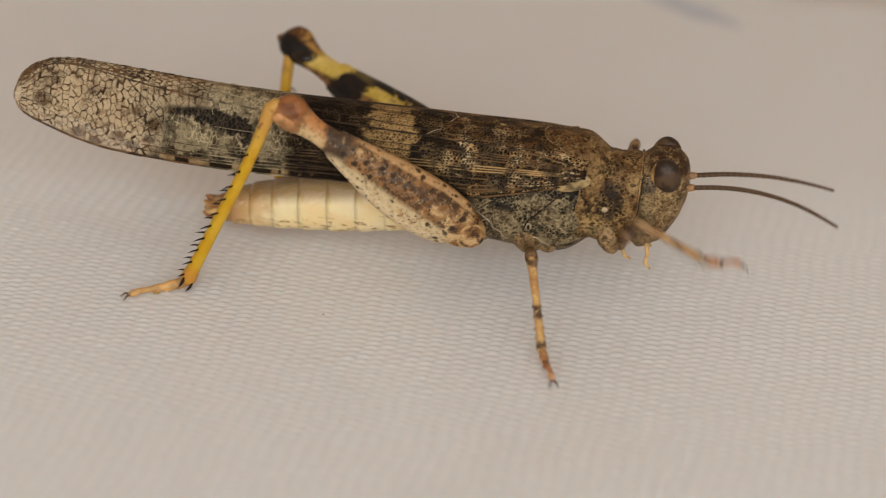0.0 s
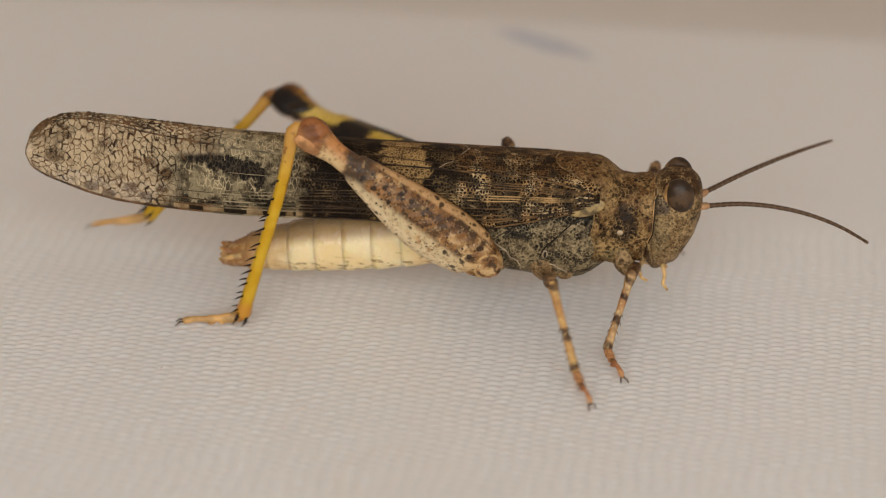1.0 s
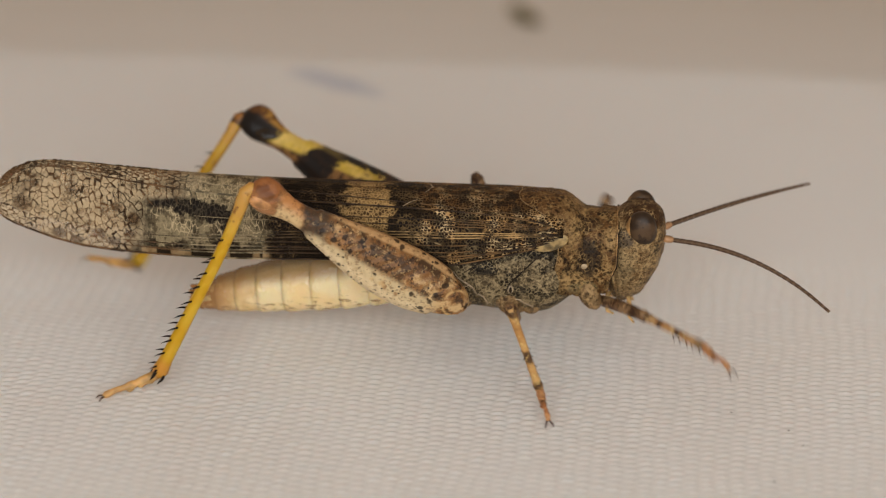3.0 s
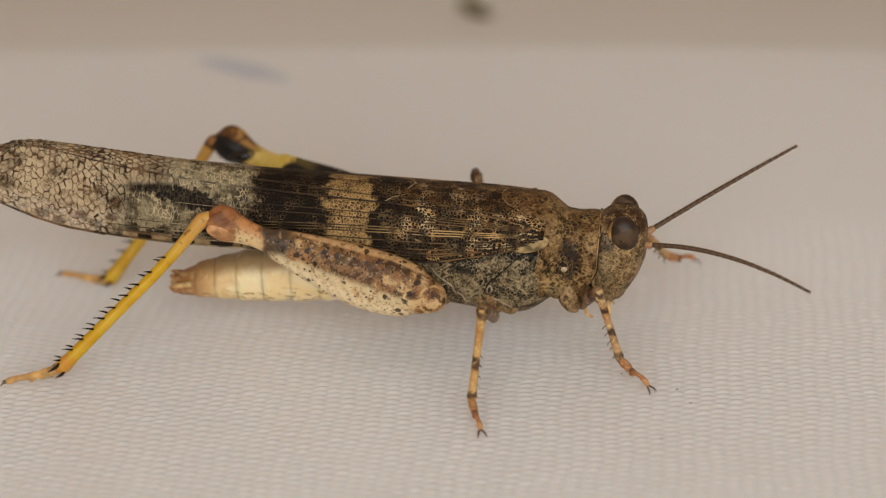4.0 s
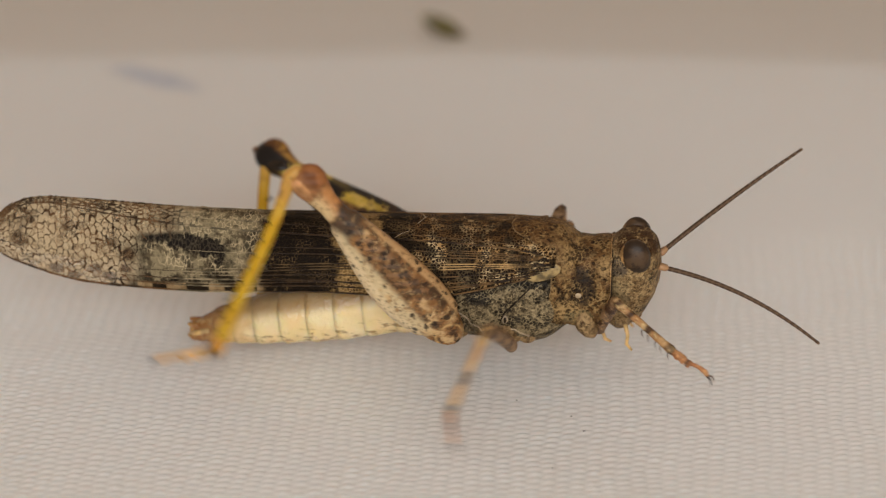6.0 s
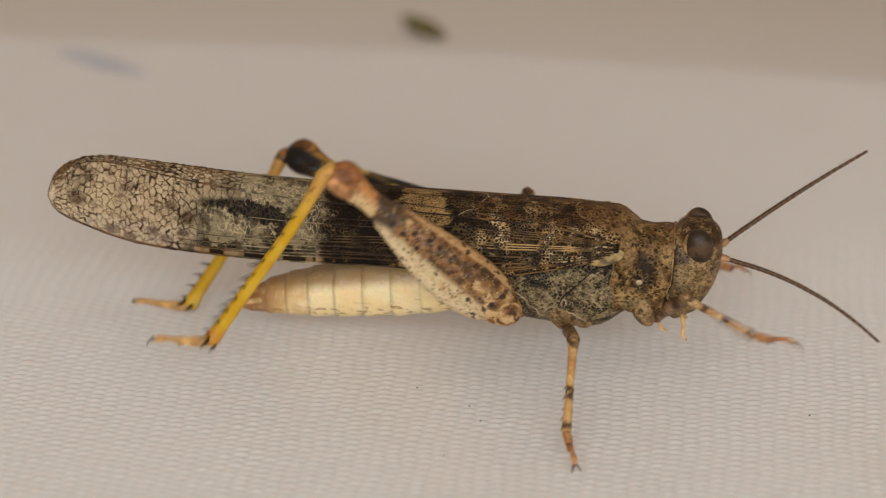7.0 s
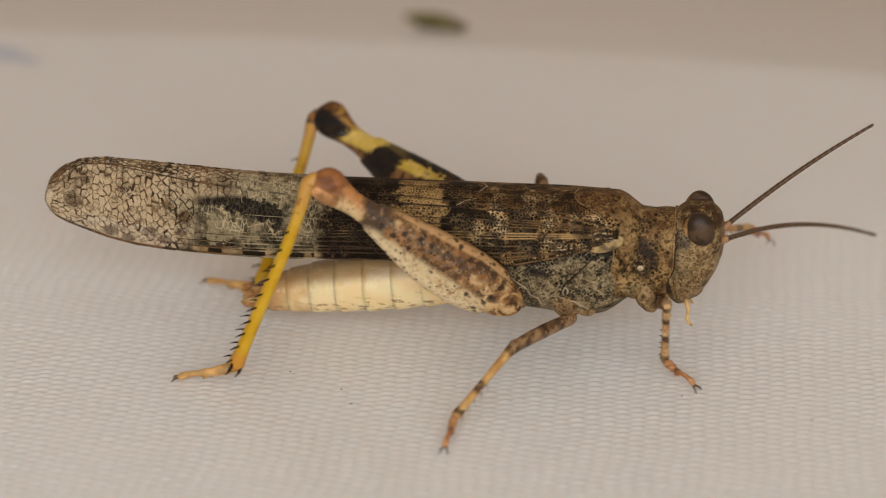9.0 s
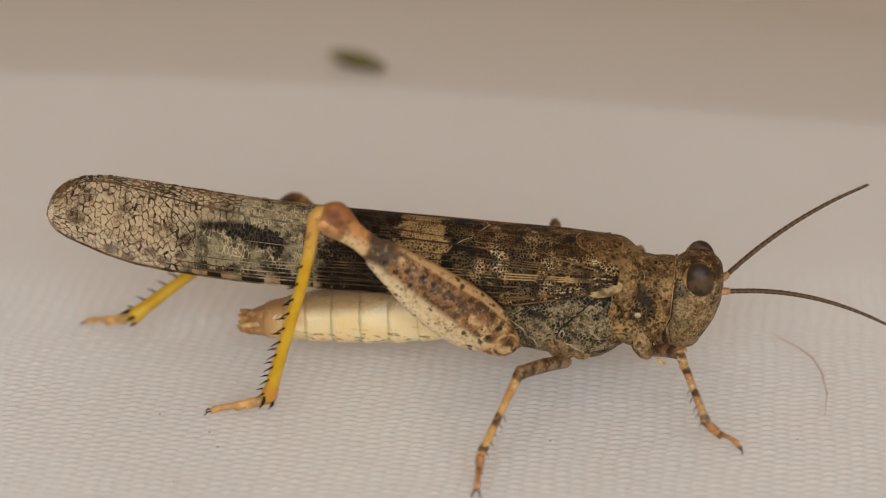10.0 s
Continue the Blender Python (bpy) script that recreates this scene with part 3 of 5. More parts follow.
def supell(a, b, n, k, phase=0.0):
    """k points of a rounded oblong."""
    pts = []
    for i in range(k):
        t = 2 * math.pi * i / k + phase
        c, s = math.cos(t), math.sin(t)
        pts.append((a * math.copysign(abs(c) ** (2 / n), c), b * math.copysign(abs(s) ** (2 / n), s)))
    return pts


# ---- the cloth ----
RIB, DASH, LEAN = 0.71, 0.43, math.tan(radians(8))


def cloth_height(x, y):
    """Slow waves of the sheet and the fold behind the insect, in millimetres."""
    z = 0.12 * np.sin(x * 0.11 + 0.5) * np.sin(y * 0.09 + 1.0) - 0.05
    f = 39.6 - 0.0032 * np.maximum(x + 10, 0) ** 1.8
    rise = np.maximum(y - f + 3.0, 0.0)
    return z + FOLD * rise ** 2 / (rise + 4.0)


FOLD = -0.36


def build_cloth():
    xs = np.concatenate([np.linspace(-900, -40, 30)[:-1], np.linspace(-40, 80, 850), np.linspace(80, 900, 30)[1:]])
    ys = np.concatenate([np.linspace(-900, -27, 30)[:-1], np.linspace(-27, 12, 500), np.linspace(12, 70, 120)[1:], np.linspace(70, 1500, 40)[1:]])
    x, y = np.meshgrid(xs, ys)
    rng = np.random.default_rng(4)
    u = (x - y * LEAN) / RIB + 0.12 * np.sin(y * 0.8 + x * 0.3) + 0.08 * np.sin(y * 2.1 - x * 0.7)
    col = np.floor(u)
    fu = u - col - 0.5
    shift = rng.random(4000)
    wob = 0.10 * np.sin(x * 1.7 + y * 0.9) + 0.09 * np.sin(x * 0.53 - y * 2.3) + 0.20 * np.sin(x * 0.21 + 1.0) * np.sin(y * 0.37)
    v = y / DASH + 0.5 * np.mod(col, 2) + 0.22 * shift[(col.astype(int) + 2000) % 4000] + wob
    row = np.floor(v)
    fv = v - row - 0.5
    keep = rng.random((400, 400))
    amount = 0.5 + 0.5 * keep[col.astype(int) % 400, row.astype(int) % 400]
    near = np.clip((x + 40) / 4, 0, 1) * np.clip((80 - x) / 4, 0, 1) * np.clip((y + 27) / 3, 0, 1) * np.clip((12 - y) / 3, 0, 1)
    bump = np.cos(np.pi * fu) ** 1.6 * np.cos(np.pi * fv) ** 2.2
    z = cloth_height(x, y) + near * (0.088 * bump * amount - 0.04)
    verts = np.stack([x, y, z], -1).reshape(-1, 3) * MM
    h, w = x.shape
    idx = np.arange(h * w).reshape(h, w)
    quads = np.stack([idx[:-1, :-1], idx[:-1, 1:], idx[1:, 1:], idx[1:, :-1]], -1).reshape(-1, 4)
    me = bpy.data.meshes.new("cloth")
    me.vertices.add(len(verts))
    me.vertices.foreach_set("co", verts.ravel())
    me.loops.add(quads.size)
    me.loops.foreach_set("vertex_index", quads.ravel())
    me.polygons.add(len(quads))
    me.polygons.foreach_set("loop_start", np.arange(0, quads.size, 4))
    me.polygons.foreach_set("use_smooth", np.ones(len(quads), bool))
    me.update(calc_edges=True)
    me.materials.append(M["cloth"])
    ob = new("ground", me)
    tagged(ob, "white woven cotton sheet with a faint blue mark and a soft fold", "cloth", kind="structure")


build_cloth()

# ---- the grasshopper ----
hopper = new("grasshopper")
tagged(hopper, "mottled brown band-winged grasshopper with yellow hind shins walking on white cloth", "grasshopper")

# wing stations: x, lower edge y and z, shoulder y and z, top z
WING = [(-22.42, 0.60, 1.42, 0.50, 1.53, 1.58), (-22.36, 0.61, 1.14, 0.48, 1.86, 1.98), (-22.2, 0.63, 0.85, 0.43, 2.14, 2.32), (-21.85, 0.69, 0.55, 0.33, 2.50, 2.71), (-21.4, 0.75, 0.34, 0.25, 2.80, 3.03),
        (-20.3, 0.85, -0.02, 0.20, 3.22, 3.45),
        (-18.7, 1.0, -0.47, 0.30, 3.28, 3.48), (-16.5, 1.2, -0.66, 0.45, 3.06, 3.33), (-13.7, 1.5, -0.65, 0.65, 2.82, 3.14), (-11.5, 1.7, -0.57, 0.85, 2.68, 3.02),
        (-9.3, 1.85, -0.42, 1.0, 2.58, 2.95), (-6, 2.0, -0.20, 1.25, 2.47, 2.87), (-3, 2.15, -0.20, 1.45, 2.42, 2.82), (0, 2.25, -0.07, 1.6, 2.38, 2.78),
        (1.3, 2.26, 0.24, 1.68, 2.36, 2.79), (2.9, 2.22, 0.66, 1.78, 2.31, 2.80), (4.3, 2.12, 1.10, 1.85, 2.2, 2.72), (5.3, 2.0, 1.42, 1.9, 2.05, 2.60)]
# the pair of strong pale veins climbs from the lower half of the wing to its shoulder: x, place on the curve
PAIR = [(-16, 0.25), (-10, 0.31), (-2.4, 0.445), (0.0, 0.462), (2.9, 0.452), (4.3, 0.44), (5.2, 0.46)]


def wing_point(x, s, side):
    """A point of the forewing; s runs from the lower edge (0) over the shoulder (0.75) to the middle of the back (1)."""
    yb, zb, ys, zs, zt = lerp_table(WING, x)
    if s < 0.72:
        q = s / 0.72
        y = yb + (ys - yb) * q ** 1.6 + 0.22 * math.sin(math.pi * q) * min(1, yb / 1.5)
        z = zb + (zs - zb) * q
    else:
        q = (s - 0.72) / 0.28
        y = ys * (1 - q)
        z = zs + (zt - zs) * math.sin(q * math.pi / 2)
    return Vector((x, side * y, z + (0.03 if side < 0 else 0.0) * s))


def build_wing(side, label):
    bm = bmesh.new()
    xs = [-22.42 + 27.72 * (k / 96) ** 1.6 for k in range(97)]
    rings = [[wing_point(x, s / 16, side) for s in range(17)] for x in xs]
    loft(bm, rings, close=False, caps=False)
    # thickness
    top = [f for f in bm.faces]
    bmesh.ops.recalc_face_normals(bm, faces=top)
    bmesh.ops.solidify(bm, geom=top, thickness=0.03)
    wing = part("forewing", bm, M["wing"], hopper, label)
    # long veins
    for s, x0, x1, r in [(0.015, -22.0, 5.0, 0.045), (0.10, -17.0, 4.9, 0.035), (0.16, -16.0, 5.0, 0.04), (0.24, -14.0, 4.9, 0.03), (0.34, -13.0, 5.0, 0.028), (0.455, -15.0, 5.1, 0.030), (0.49, -13.0, 5.1, 0.026), (0.523, -10.0, 5.1, 0.030), (0.59, -12.5, 5.0, 0.026), (0.625, -1.0, 5.0, 0.022), (0.655, -9.0, 5.0, 0.026), (0.68, -0.5, 4.9, 0.022), (0.72, -20.0, 4.6, 0.045), (0.80, -14.0, 4.0, 0.03)]:
        bm = bmesh.new()
        pts, k = [], 40
        for i in range(k + 1):
            x = x0 + (x1 - x0) * i / k
            drift = 0.06 * math.sin(x * 0.25 + s * 20) * min(1, s * 6) + (0.05 * max(0, (x + 1) / 6) * (0.35 - s) if s < 0.7 else 0)
            if 0.2 < s < 0.7:
                at = s + (lerp_table(PAIR, x)[0] - 0.49) * (1.0 if 0.4 < s < 0.55 else 0.6)
            else:
                at = s + drift * 0.5
            p = wing_point(x, min(max(at, 0.0), 0.98), side)
            pts.append(p + Vector((0, side * 0.02, 0)))
        tube(bm, pts, [r * (0.4 + 0.6 * min(1, i / 8)) for i in range(k + 1)], 5)
        part("vein", bm, M["pale_vein"] if 0.45 < s < 0.53 else M["vein"], wing)
    bm = bmesh.new()
    blob(bm, (4.70, side * 2.08, 1.33), (0.92, 0.17, 0.43), 18, 12, Euler((0, radians(-20), 0)).to_matrix())
    part("wing_base", bm, M["lobe"], wing, "smooth pale olive lobe at the wing root")
    for x, y, z, sx, sz, turn in ((4.35, 2.02, 2.02, 0.42, 0.10, -24), (4.75, 2.10, 1.80, 0.34, 0.09, -8), (3.9, 2.06, 1.72, 0.55, 0.07, -14)):
        bm = bmesh.new()
        blob(bm, (x, side * y, z), (sx, 0.10, sz), 14, 8, Euler((0, radians(turn), 0)).to_matrix())
        part("hinge_plate", bm, M["hinge"], wing, "small tan plate at the wing root")
    # thin dark rim round the tip
    bm = bmesh.new()
    pts = [wing_point(x, 0.0, side) for x in (-16.0, -18.0, -19.5, -20.6, -21.4, -21.9, -22.2)] + [wing_point(-22.4, q / 8, side) for q in range(1, 8)] + [wing_point(x, 0.74, side) for x in (-22.2, -21.9, -21.4, -20.6, -19.5, -18.0, -16.0)]
    tube(bm, pts, 0.03, 5)
    part("vein", bm, M["vein"], wing)
    if side < 0:
        for path in ([(-2.4, -1.32, 2.56), (-2.1, -1.2, 2.72), (-1.75, -1.05, 2.80)], [(-1.4, -0.35, 2.84), (-1.07, 0.08, 2.96), (-1.0, 0.12, 2.98)], [(-1.05, 0.1, 2.9), (-1.2, 0.3, 2.98), (-1.34, 0.42, 2.99)]):
            bm = bmesh.new()
            tube(bm, path, [0.016, 0.014, 0.008], 5)
            part("bristle", bm, M["bone"], wing, "short stray pale bristle")
    # net of cross veins in the clear outer part: uneven six-sided cells
    bm = bmesh.new()
    rng = random.Random(5)
    a = 0.195
    nodes, links = {}, set()
    for i in range(-2, 46):
        for j in range(-1, 14):
            cx, cw = i * a * 1.5, (j + 0.5 * (i % 2)) * a * math.sqrt(3)
            ring = []
            for c in range(6):
                px, pw = cx + a * math.cos(math.pi * c / 3), cw + a * math.sin(math.pi * c / 3)
                key = (round(px / 0.02), round(pw / 0.02))
                key = next((q for q in ((key[0] + u, key[1] + v) for u in (-1, 0, 1) for v in (-1, 0, 1)) if q in nodes), key)
                nodes.setdefault(key, (px + rng.uniform(-0.085, 0.085), pw + rng.uniform(-0.085, 0.085)))
                ring.append(key)
            for c in range(6):
                links.add(tuple(sorted((ring[c], ring[(c + 1) % 6]))))
    for k0, k1 in sorted(links):
        (x0, w0), (x1, w1) = nodes[k0], nodes[k1]
        x0, x1, s0, s1 = x0 - 22.2, x1 - 22.2, w0 / 4.1, w1 / 4.1
        if min(x0, x1) < -22.2 or max(x0, x1) > -9.2 or min(s0, s1) < 0.01 or max(s0, s1) > 0.97 or rng.random() < 0.05:
            continue
        if x0 > (-12.2 if s0 > 0.60 else -14.6 if s0 > 0.22 else -15.4) + rng.uniform(-0.5, 0.5):
            continue
        p, q = wing_point(x0, s0, side), wing_point(x1, s1, side)
        lift = Vector((0, side * 0.025, 0.0))
        tube(bm, [p + lift, q + lift], rng.choice((0.011, 0.013, 0.016, 0.020, 0.040)) * (1.45 if s0 > 0.6 or (x0 > -18.5 and rng.random() < 0.25) else 0.85), 4)
    for _ in range(420):
        x, q = rng.uniform(-22.0, -14.8), rng.uniform(0.03, 0.95)
        a, d = rng.choice((0.2, 1.2, 2.2, 2.9)) + rng.uniform(-0.4, 0.4), rng.uniform(0.12, 0.32)
        p, e = wing_point(x, q, side), wing_point(max(x + d * math.cos(a), -22.2), min(max(q + d * math.sin(a) / 4.1, 0.01), 0.97), side)
        lift = Vector((0, side * 0.02, 0.0))
        tube(bm, [p + lift, e + lift], rng.uniform(0.008, 0.016), 3)
    tagged(part("cross_vein", bm, M["vein"], wing, "dark brown net of fine cross veins"), kind="stuff")
    return wing


build_wing(-1, "narrow banded forewing with a clear netted tip")
build_wing(1, "narrow banded forewing with a clear netted tip")


def build_trunk():
    bm = bmesh.new()
    table = [(-2.5, -1.0, 1.7, 1.75), (-1.0, -0.95, 1.95, 1.95), (1.0, -0.95, 2.1, 2.05), (3.0, -1.0, 2.15, 2.2), (4.5, -1.02, 2.0, 2.2), (5.2, -0.85, 1.9, 1.98), (6.0, -0.45, 1.7, 1.7), (7.8, 0.1, 1.35, 1.6)]
    rings = []
    for k in range(25):
        x = -2.5 + 10.3 * k / 24
        cz, hw, hh = lerp_table(table, x)
        rings.append([(x, a, cz + b) for a, b in supell(hw, hh, 2.4, 32)])
    loft(bm, rings)
    ob = part("thorax", bm, M["pleura"], hopper, "grey and black speckled side of the thorax")
    # plates and seams of the side wall
    for side in (-1, 1):
        for pts, r in [([(-0.2, 1.75), (0.5, 0.9), (1.1, -0.3), (1.3, -1.6), (1.6, -2.5)], 0.06), ([(0.1, -0.5), (0.35, -0.82), (0.75, -1.08), (1.05, -1.28), (1.2, -1.58), (1.6, -1.82), (1.82, -2.25), (1.76, -2.55)], 0.049), ([(2.66, -1.63), (3.0, -1.81), (3.39, -1.91), (3.59, -2.12), (4.0, -2.35), (3.95, -2.56), (3.64, -2.58)], 0.048), ([(4.5, 0.66), (3.6, -0.15), (2.85, -0.95), (2.4, -2.1)], 0.055), ([(2.5, 0.66), (1.5, 0.1), (0.65, -0.5)], 0.055), ([(1.9, 0.3), (2.3, -0.6), (2.6, -1.6), (2.9, -2.4)], 0.07), ([(0.9, -1.2), (0.2, -1.5), (0.0, -2.1), (0.6, -2.6)], 0.047), ([(3.4, 0.6), (3.5, -0.6), (3.9, -1.8), (4.3, -2.5)], 0.07)]:
            bm = bmesh.new()
            path = []
            for i in range(len(pts) * 4 - 3):
                a, b = pts[min(i // 4, len(pts) - 1)], pts[min(i // 4 + 1, len(pts) - 1)]
                q = (i % 4) / 4
                x, z = a[0] + (b[0] - a[0]) * q, a[1] + (b[1] - a[1]) * q
                cz, hw, hh = lerp_table(table, x)
                f = min(0.999, abs(z - cz) / hh)
                path.append((x, side * (hw * (1 - f ** 2.4) ** (1 / 2.4) + 0.0), z))
            tube(bm, path, [r * (1.15 if r < 0.05 else 1.0) * (0.3 + 0.45 * math.sin(math.pi * i / (len(path) - 1)) + 0.2 * abs(noise.noise(Vector((i * 0.7, r * 90, 0))))) for i in range(len(path))], 6)
            part("pleural_ridge", bm, M["bone"] if r < 0.05 else M["groove"] if r < 0.058 else M["pleura"], ob)
        bm = bmesh.new()
        blob(bm, (2.88, side * 2.14, -1.28), (0.15, 0.07, 0.24), 14, 8)
        pore = part("spiracle", bm, M["bone"], ob, "pale rimmed breathing pore")
        bm = bmesh.new()
        blob(bm, (2.90, side * 2.18, -1.30), (0.08, 0.06, 0.17), 12, 8)
        part("slit", bm, M["groove"], pore, "dark slit")
        for x, z, s in [(0.55, -2.35, 0.55), (3.15, -2.55, 0.55), (3.9, -2.6, 0.45)]:
            bm = bmesh.new()
            blob(bm, (x, side * 1.45, z), (s, s * 0.8, s * 0.75), 14, 10)
            part("coxal_plate", bm, M["coxa"], ob)
        bm = bmesh.new()
        tube(bm, [(6.5, side * 1.0, -1.0), (6.65, side * 1.25, -1.6), (6.8, side * 1.35, -2.0), (7.0, side * 1.36, -2.3), (7.05, side * 1.32, -2.5)], [0.58, 0.58, 0.50, 0.40, 0.22], 14)
        part("front_coxa", bm, M["coxa"], ob, "short mottled tan leg base")
        bm = bmesh.new()
        tube(bm, [(2.7, side * 1.2, -1.6), (2.8, side * 1.55, -2.1), (2.95, side * 1.68, -2.5), (3.0, side * 1.72, -2.85)], [0.75, 0.72, 0.58, 0.3], 14)
        part("middle_coxa", bm, M["coxa"], ob, "short mottled tan leg base")


build_trunk()


def build_pronotum():
    bm = bmesh.new()
    crest = [(3.0, 2.72), (4.2, 2.86), (5.0, 2.80), (5.7, 2.56), (6.25, 2.10), (6.7, 2.02), (7.85, 2.02)]
    rings = []
    n = 44
    for k in range(30):
        q = k / 29
        ring = []
        for i in range(n + 1):
            a = math.pi * i / n          # 0 near lower edge .. pi far lower edge
            f = abs(math.cos(a))         # 1 at the sides, 0 on the back
            low = max(0.0, (0.30 - min(a, math.pi - a)) / 0.30)
            xb = 3.1 + 2.0 * min(1, f / 0.75) ** 1.3 - 0.25 * low
            xf = 7.9 - 0.35 * low
            x = xb + (xf - xb) * q
            top = lerp_table(crest, x)[0]
            hw = 2.12 - 0.07 * (x - 4) + 0.10 * math.sin(2.6 * x)
            hw = min(hw, 2.2)
            ring.append((x, -hw * math.copysign(abs(math.cos(a)) ** 0.62, math.cos(a)) * (1 - 0.12 * (1 - math.sin(a)) ** 2), -1.75 + (top + 1.75) * math.sin(a) ** 0.62 + 0.25 * low * abs(2 * q - 1)))
        rings.append(ring)
    # a keel along the middle of the back and cross grooves
    for k, ring in enumerate(rings):
        for i, p in enumerate(ring):
            a = math.pi * i / n
            keel = 0.10 * math.exp(-((a - math.pi / 2) / 0.06) ** 2)
            groove = -0.07 * math.exp(-((p[0] - 6.35) / 0.10) ** 2) - 0.05 * math.exp(-((p[0] - 7.0) / 0.08) ** 2) - 0.05 * math.exp(-((p[0] - 5.85) / 0.08) ** 2)
            out = Vector((0, p[1], p[2] - 0.3)).normalized()
            ring[i] = Vector(p) + out * (keel + groove + 0.05 * noise.noise(Vector(p) * 1.8))
    loft(bm, rings, close=False, caps=False)
    bmesh.ops.recalc_face_normals(bm, faces=bm.faces[:])
    bmesh.ops.solidify(bm, geom=bm.faces[:], thickness=0.12)
    shield = part("pronotum", bm, M["pronotum"], hopper, "rough brown saddle shield with dark flecks")
    for which in (0, -1):
        bm = bmesh.new()
        tube(bm, [p for p in rings[which][2:-2]], 0.035 if which == 0 else 0.024, 6)
        part("margin", bm, M["rim"] if which else M["coxa"], shield, "pale raised edge")
    bm = bmesh.new()
    tube(bm, [p + Vector((0.05, 0, 0)) for p in rings[-1][2:-2]], 0.03, 6)
    part("collar_seam", bm, M["groove"], shield, "dark seam behind the head")
    for side in (-1, 1):
        bm = bmesh.new()
        blob(bm, (6.38, side * 2.02, 0.10), (0.16, 0.04, 0.14), 12, 8)
        part("pale_boss", bm, M["bone"], shield)


build_pronotum()


def build_head():
    table = [(-2.65, 8.3, 0.25, 0.35), (-2.2, 8.35, 0.66, 0.85), (-1.5, 8.5, 1.05, 1.28), (-0.7, 8.62, 1.30, 1.50), (0.3, 8.75, 1.40, 1.56), (1.2, 8.82, 1.40, 1.54), (1.8, 8.9, 1.26, 1.34), (2.2, 9.0, 1.02, 1.10), (2.5, 9.08, 0.66, 0.74), (2.65, 9.1, 0.2, 0.22)]
    bm = bmesh.new()
    rings = []
    for k in range(31):
        z = -2.65 + 5.29 * (0.5 - 0.5 * math.cos(math.pi * k / 30))
        cx, a, b = lerp_table(table, z)
        ring = []
        for u, v in supell(a, b, 2.3, 36):
            p = Vector((cx + u, v, z))
            ridge = 0.10 * math.exp(-(v / 0.35) ** 2) * (u > 0) * math.exp(-((z - 0.2) / 1.3) ** 2)
            ring.append(p + Vector((ridge, 0, 0)) + 0.035 * Vector((noise.noise(p * 2.1), noise.noise(p * 2.1 + Vector((5, 0, 0))), 0)))
        rings.append(ring)
    loft(bm, rings)
    head = part("head", bm, M["head"], hopper, "speckled tan head with a dark crown")
    for side in (-1, 1):
        turn = Euler((0, radians(-8), radians(4 * side))).to_matrix()
        bm = bmesh.new()
        blob(bm, (9.0, side * 1.12, 1.76), (0.715, 0.46, 0.88), 24, 14, turn)
        part("eye_rim", bm, M["rim"], head, "pale ring round the eye")
        bm = bmesh.new()
        blob(bm, (9.06, side * 1.12, 1.80), (0.71, 0.54, 0.92), 28, 18, turn)
        part("eye", bm, M["eye"], head, "glossy dark brown compound eye")
        bm = bmesh.new()
        path = [(7.95, side * 1.25, 1.8), (7.75, side * 1.45, 1.2), (7.7, side * 1.52, 0.0), (7.9, side * 1.40, -1.2), (8.1, side * 1.0, -2.1)]
        tube(bm, path, [0.05, 0.09, 0.10, 0.09, 0.05], 8)
        part("cheek_ridge", bm, M["head"], head)
        bm = bmesh.new()
        blob(bm, (10.0, side * 0.48, 1.05), (0.22, 0.24, 0.26), 12, 8)
        part("antenna_socket", bm, M["coxa"], head)
        for pts in ([(8.6, side * 0.8, -2.1), (8.75, side * 1.05, -2.6), (8.7, side * 1.1, -3.05), (8.95, side * 1.1, -3.4)], [(7.7, side * 0.6, -2.0), (7.5, side * 0.8, -2.5), (7.65, side * 0.85, -2.95), (7.95, side * 0.85, -3.1)]):
            bm = bmesh.new()
            tube(bm, pts, [0.12, 0.10, 0.09, 0.06], 8)
            part("palp", bm, M["palp"], head, "thin pale mouth feeler")
    bm = bmesh.new()
    blob(bm, (8.7, 0, -1.75), (0.75, 0.85, 0.62), 18, 10)
    part("lip", bm, M["coxa"], head, "rounded tan upper lip")
    bm = bmesh.new()
    blob(bm, (9.85, 0, 1.9), (0.10, 0.13, 0.10), 10, 8)
    part("simple_eye", bm, M["eye"], head)


build_head()

ABDOMEN = [(-13.0, -3.85, 0.30), (-12.7, -3.78, 0.54), (-12.0, -3.58, 0.78), (-11.0, -3.32, 0.99), (-9.5, -3.02, 1.22), (-8.0, -2.72, 1.39), (-6.5, -2.42, 1.52), (-5.0, -2.10, 1.62), (-3.0, -1.65, 1.68), (-0.5, -1.2, 1.75)]


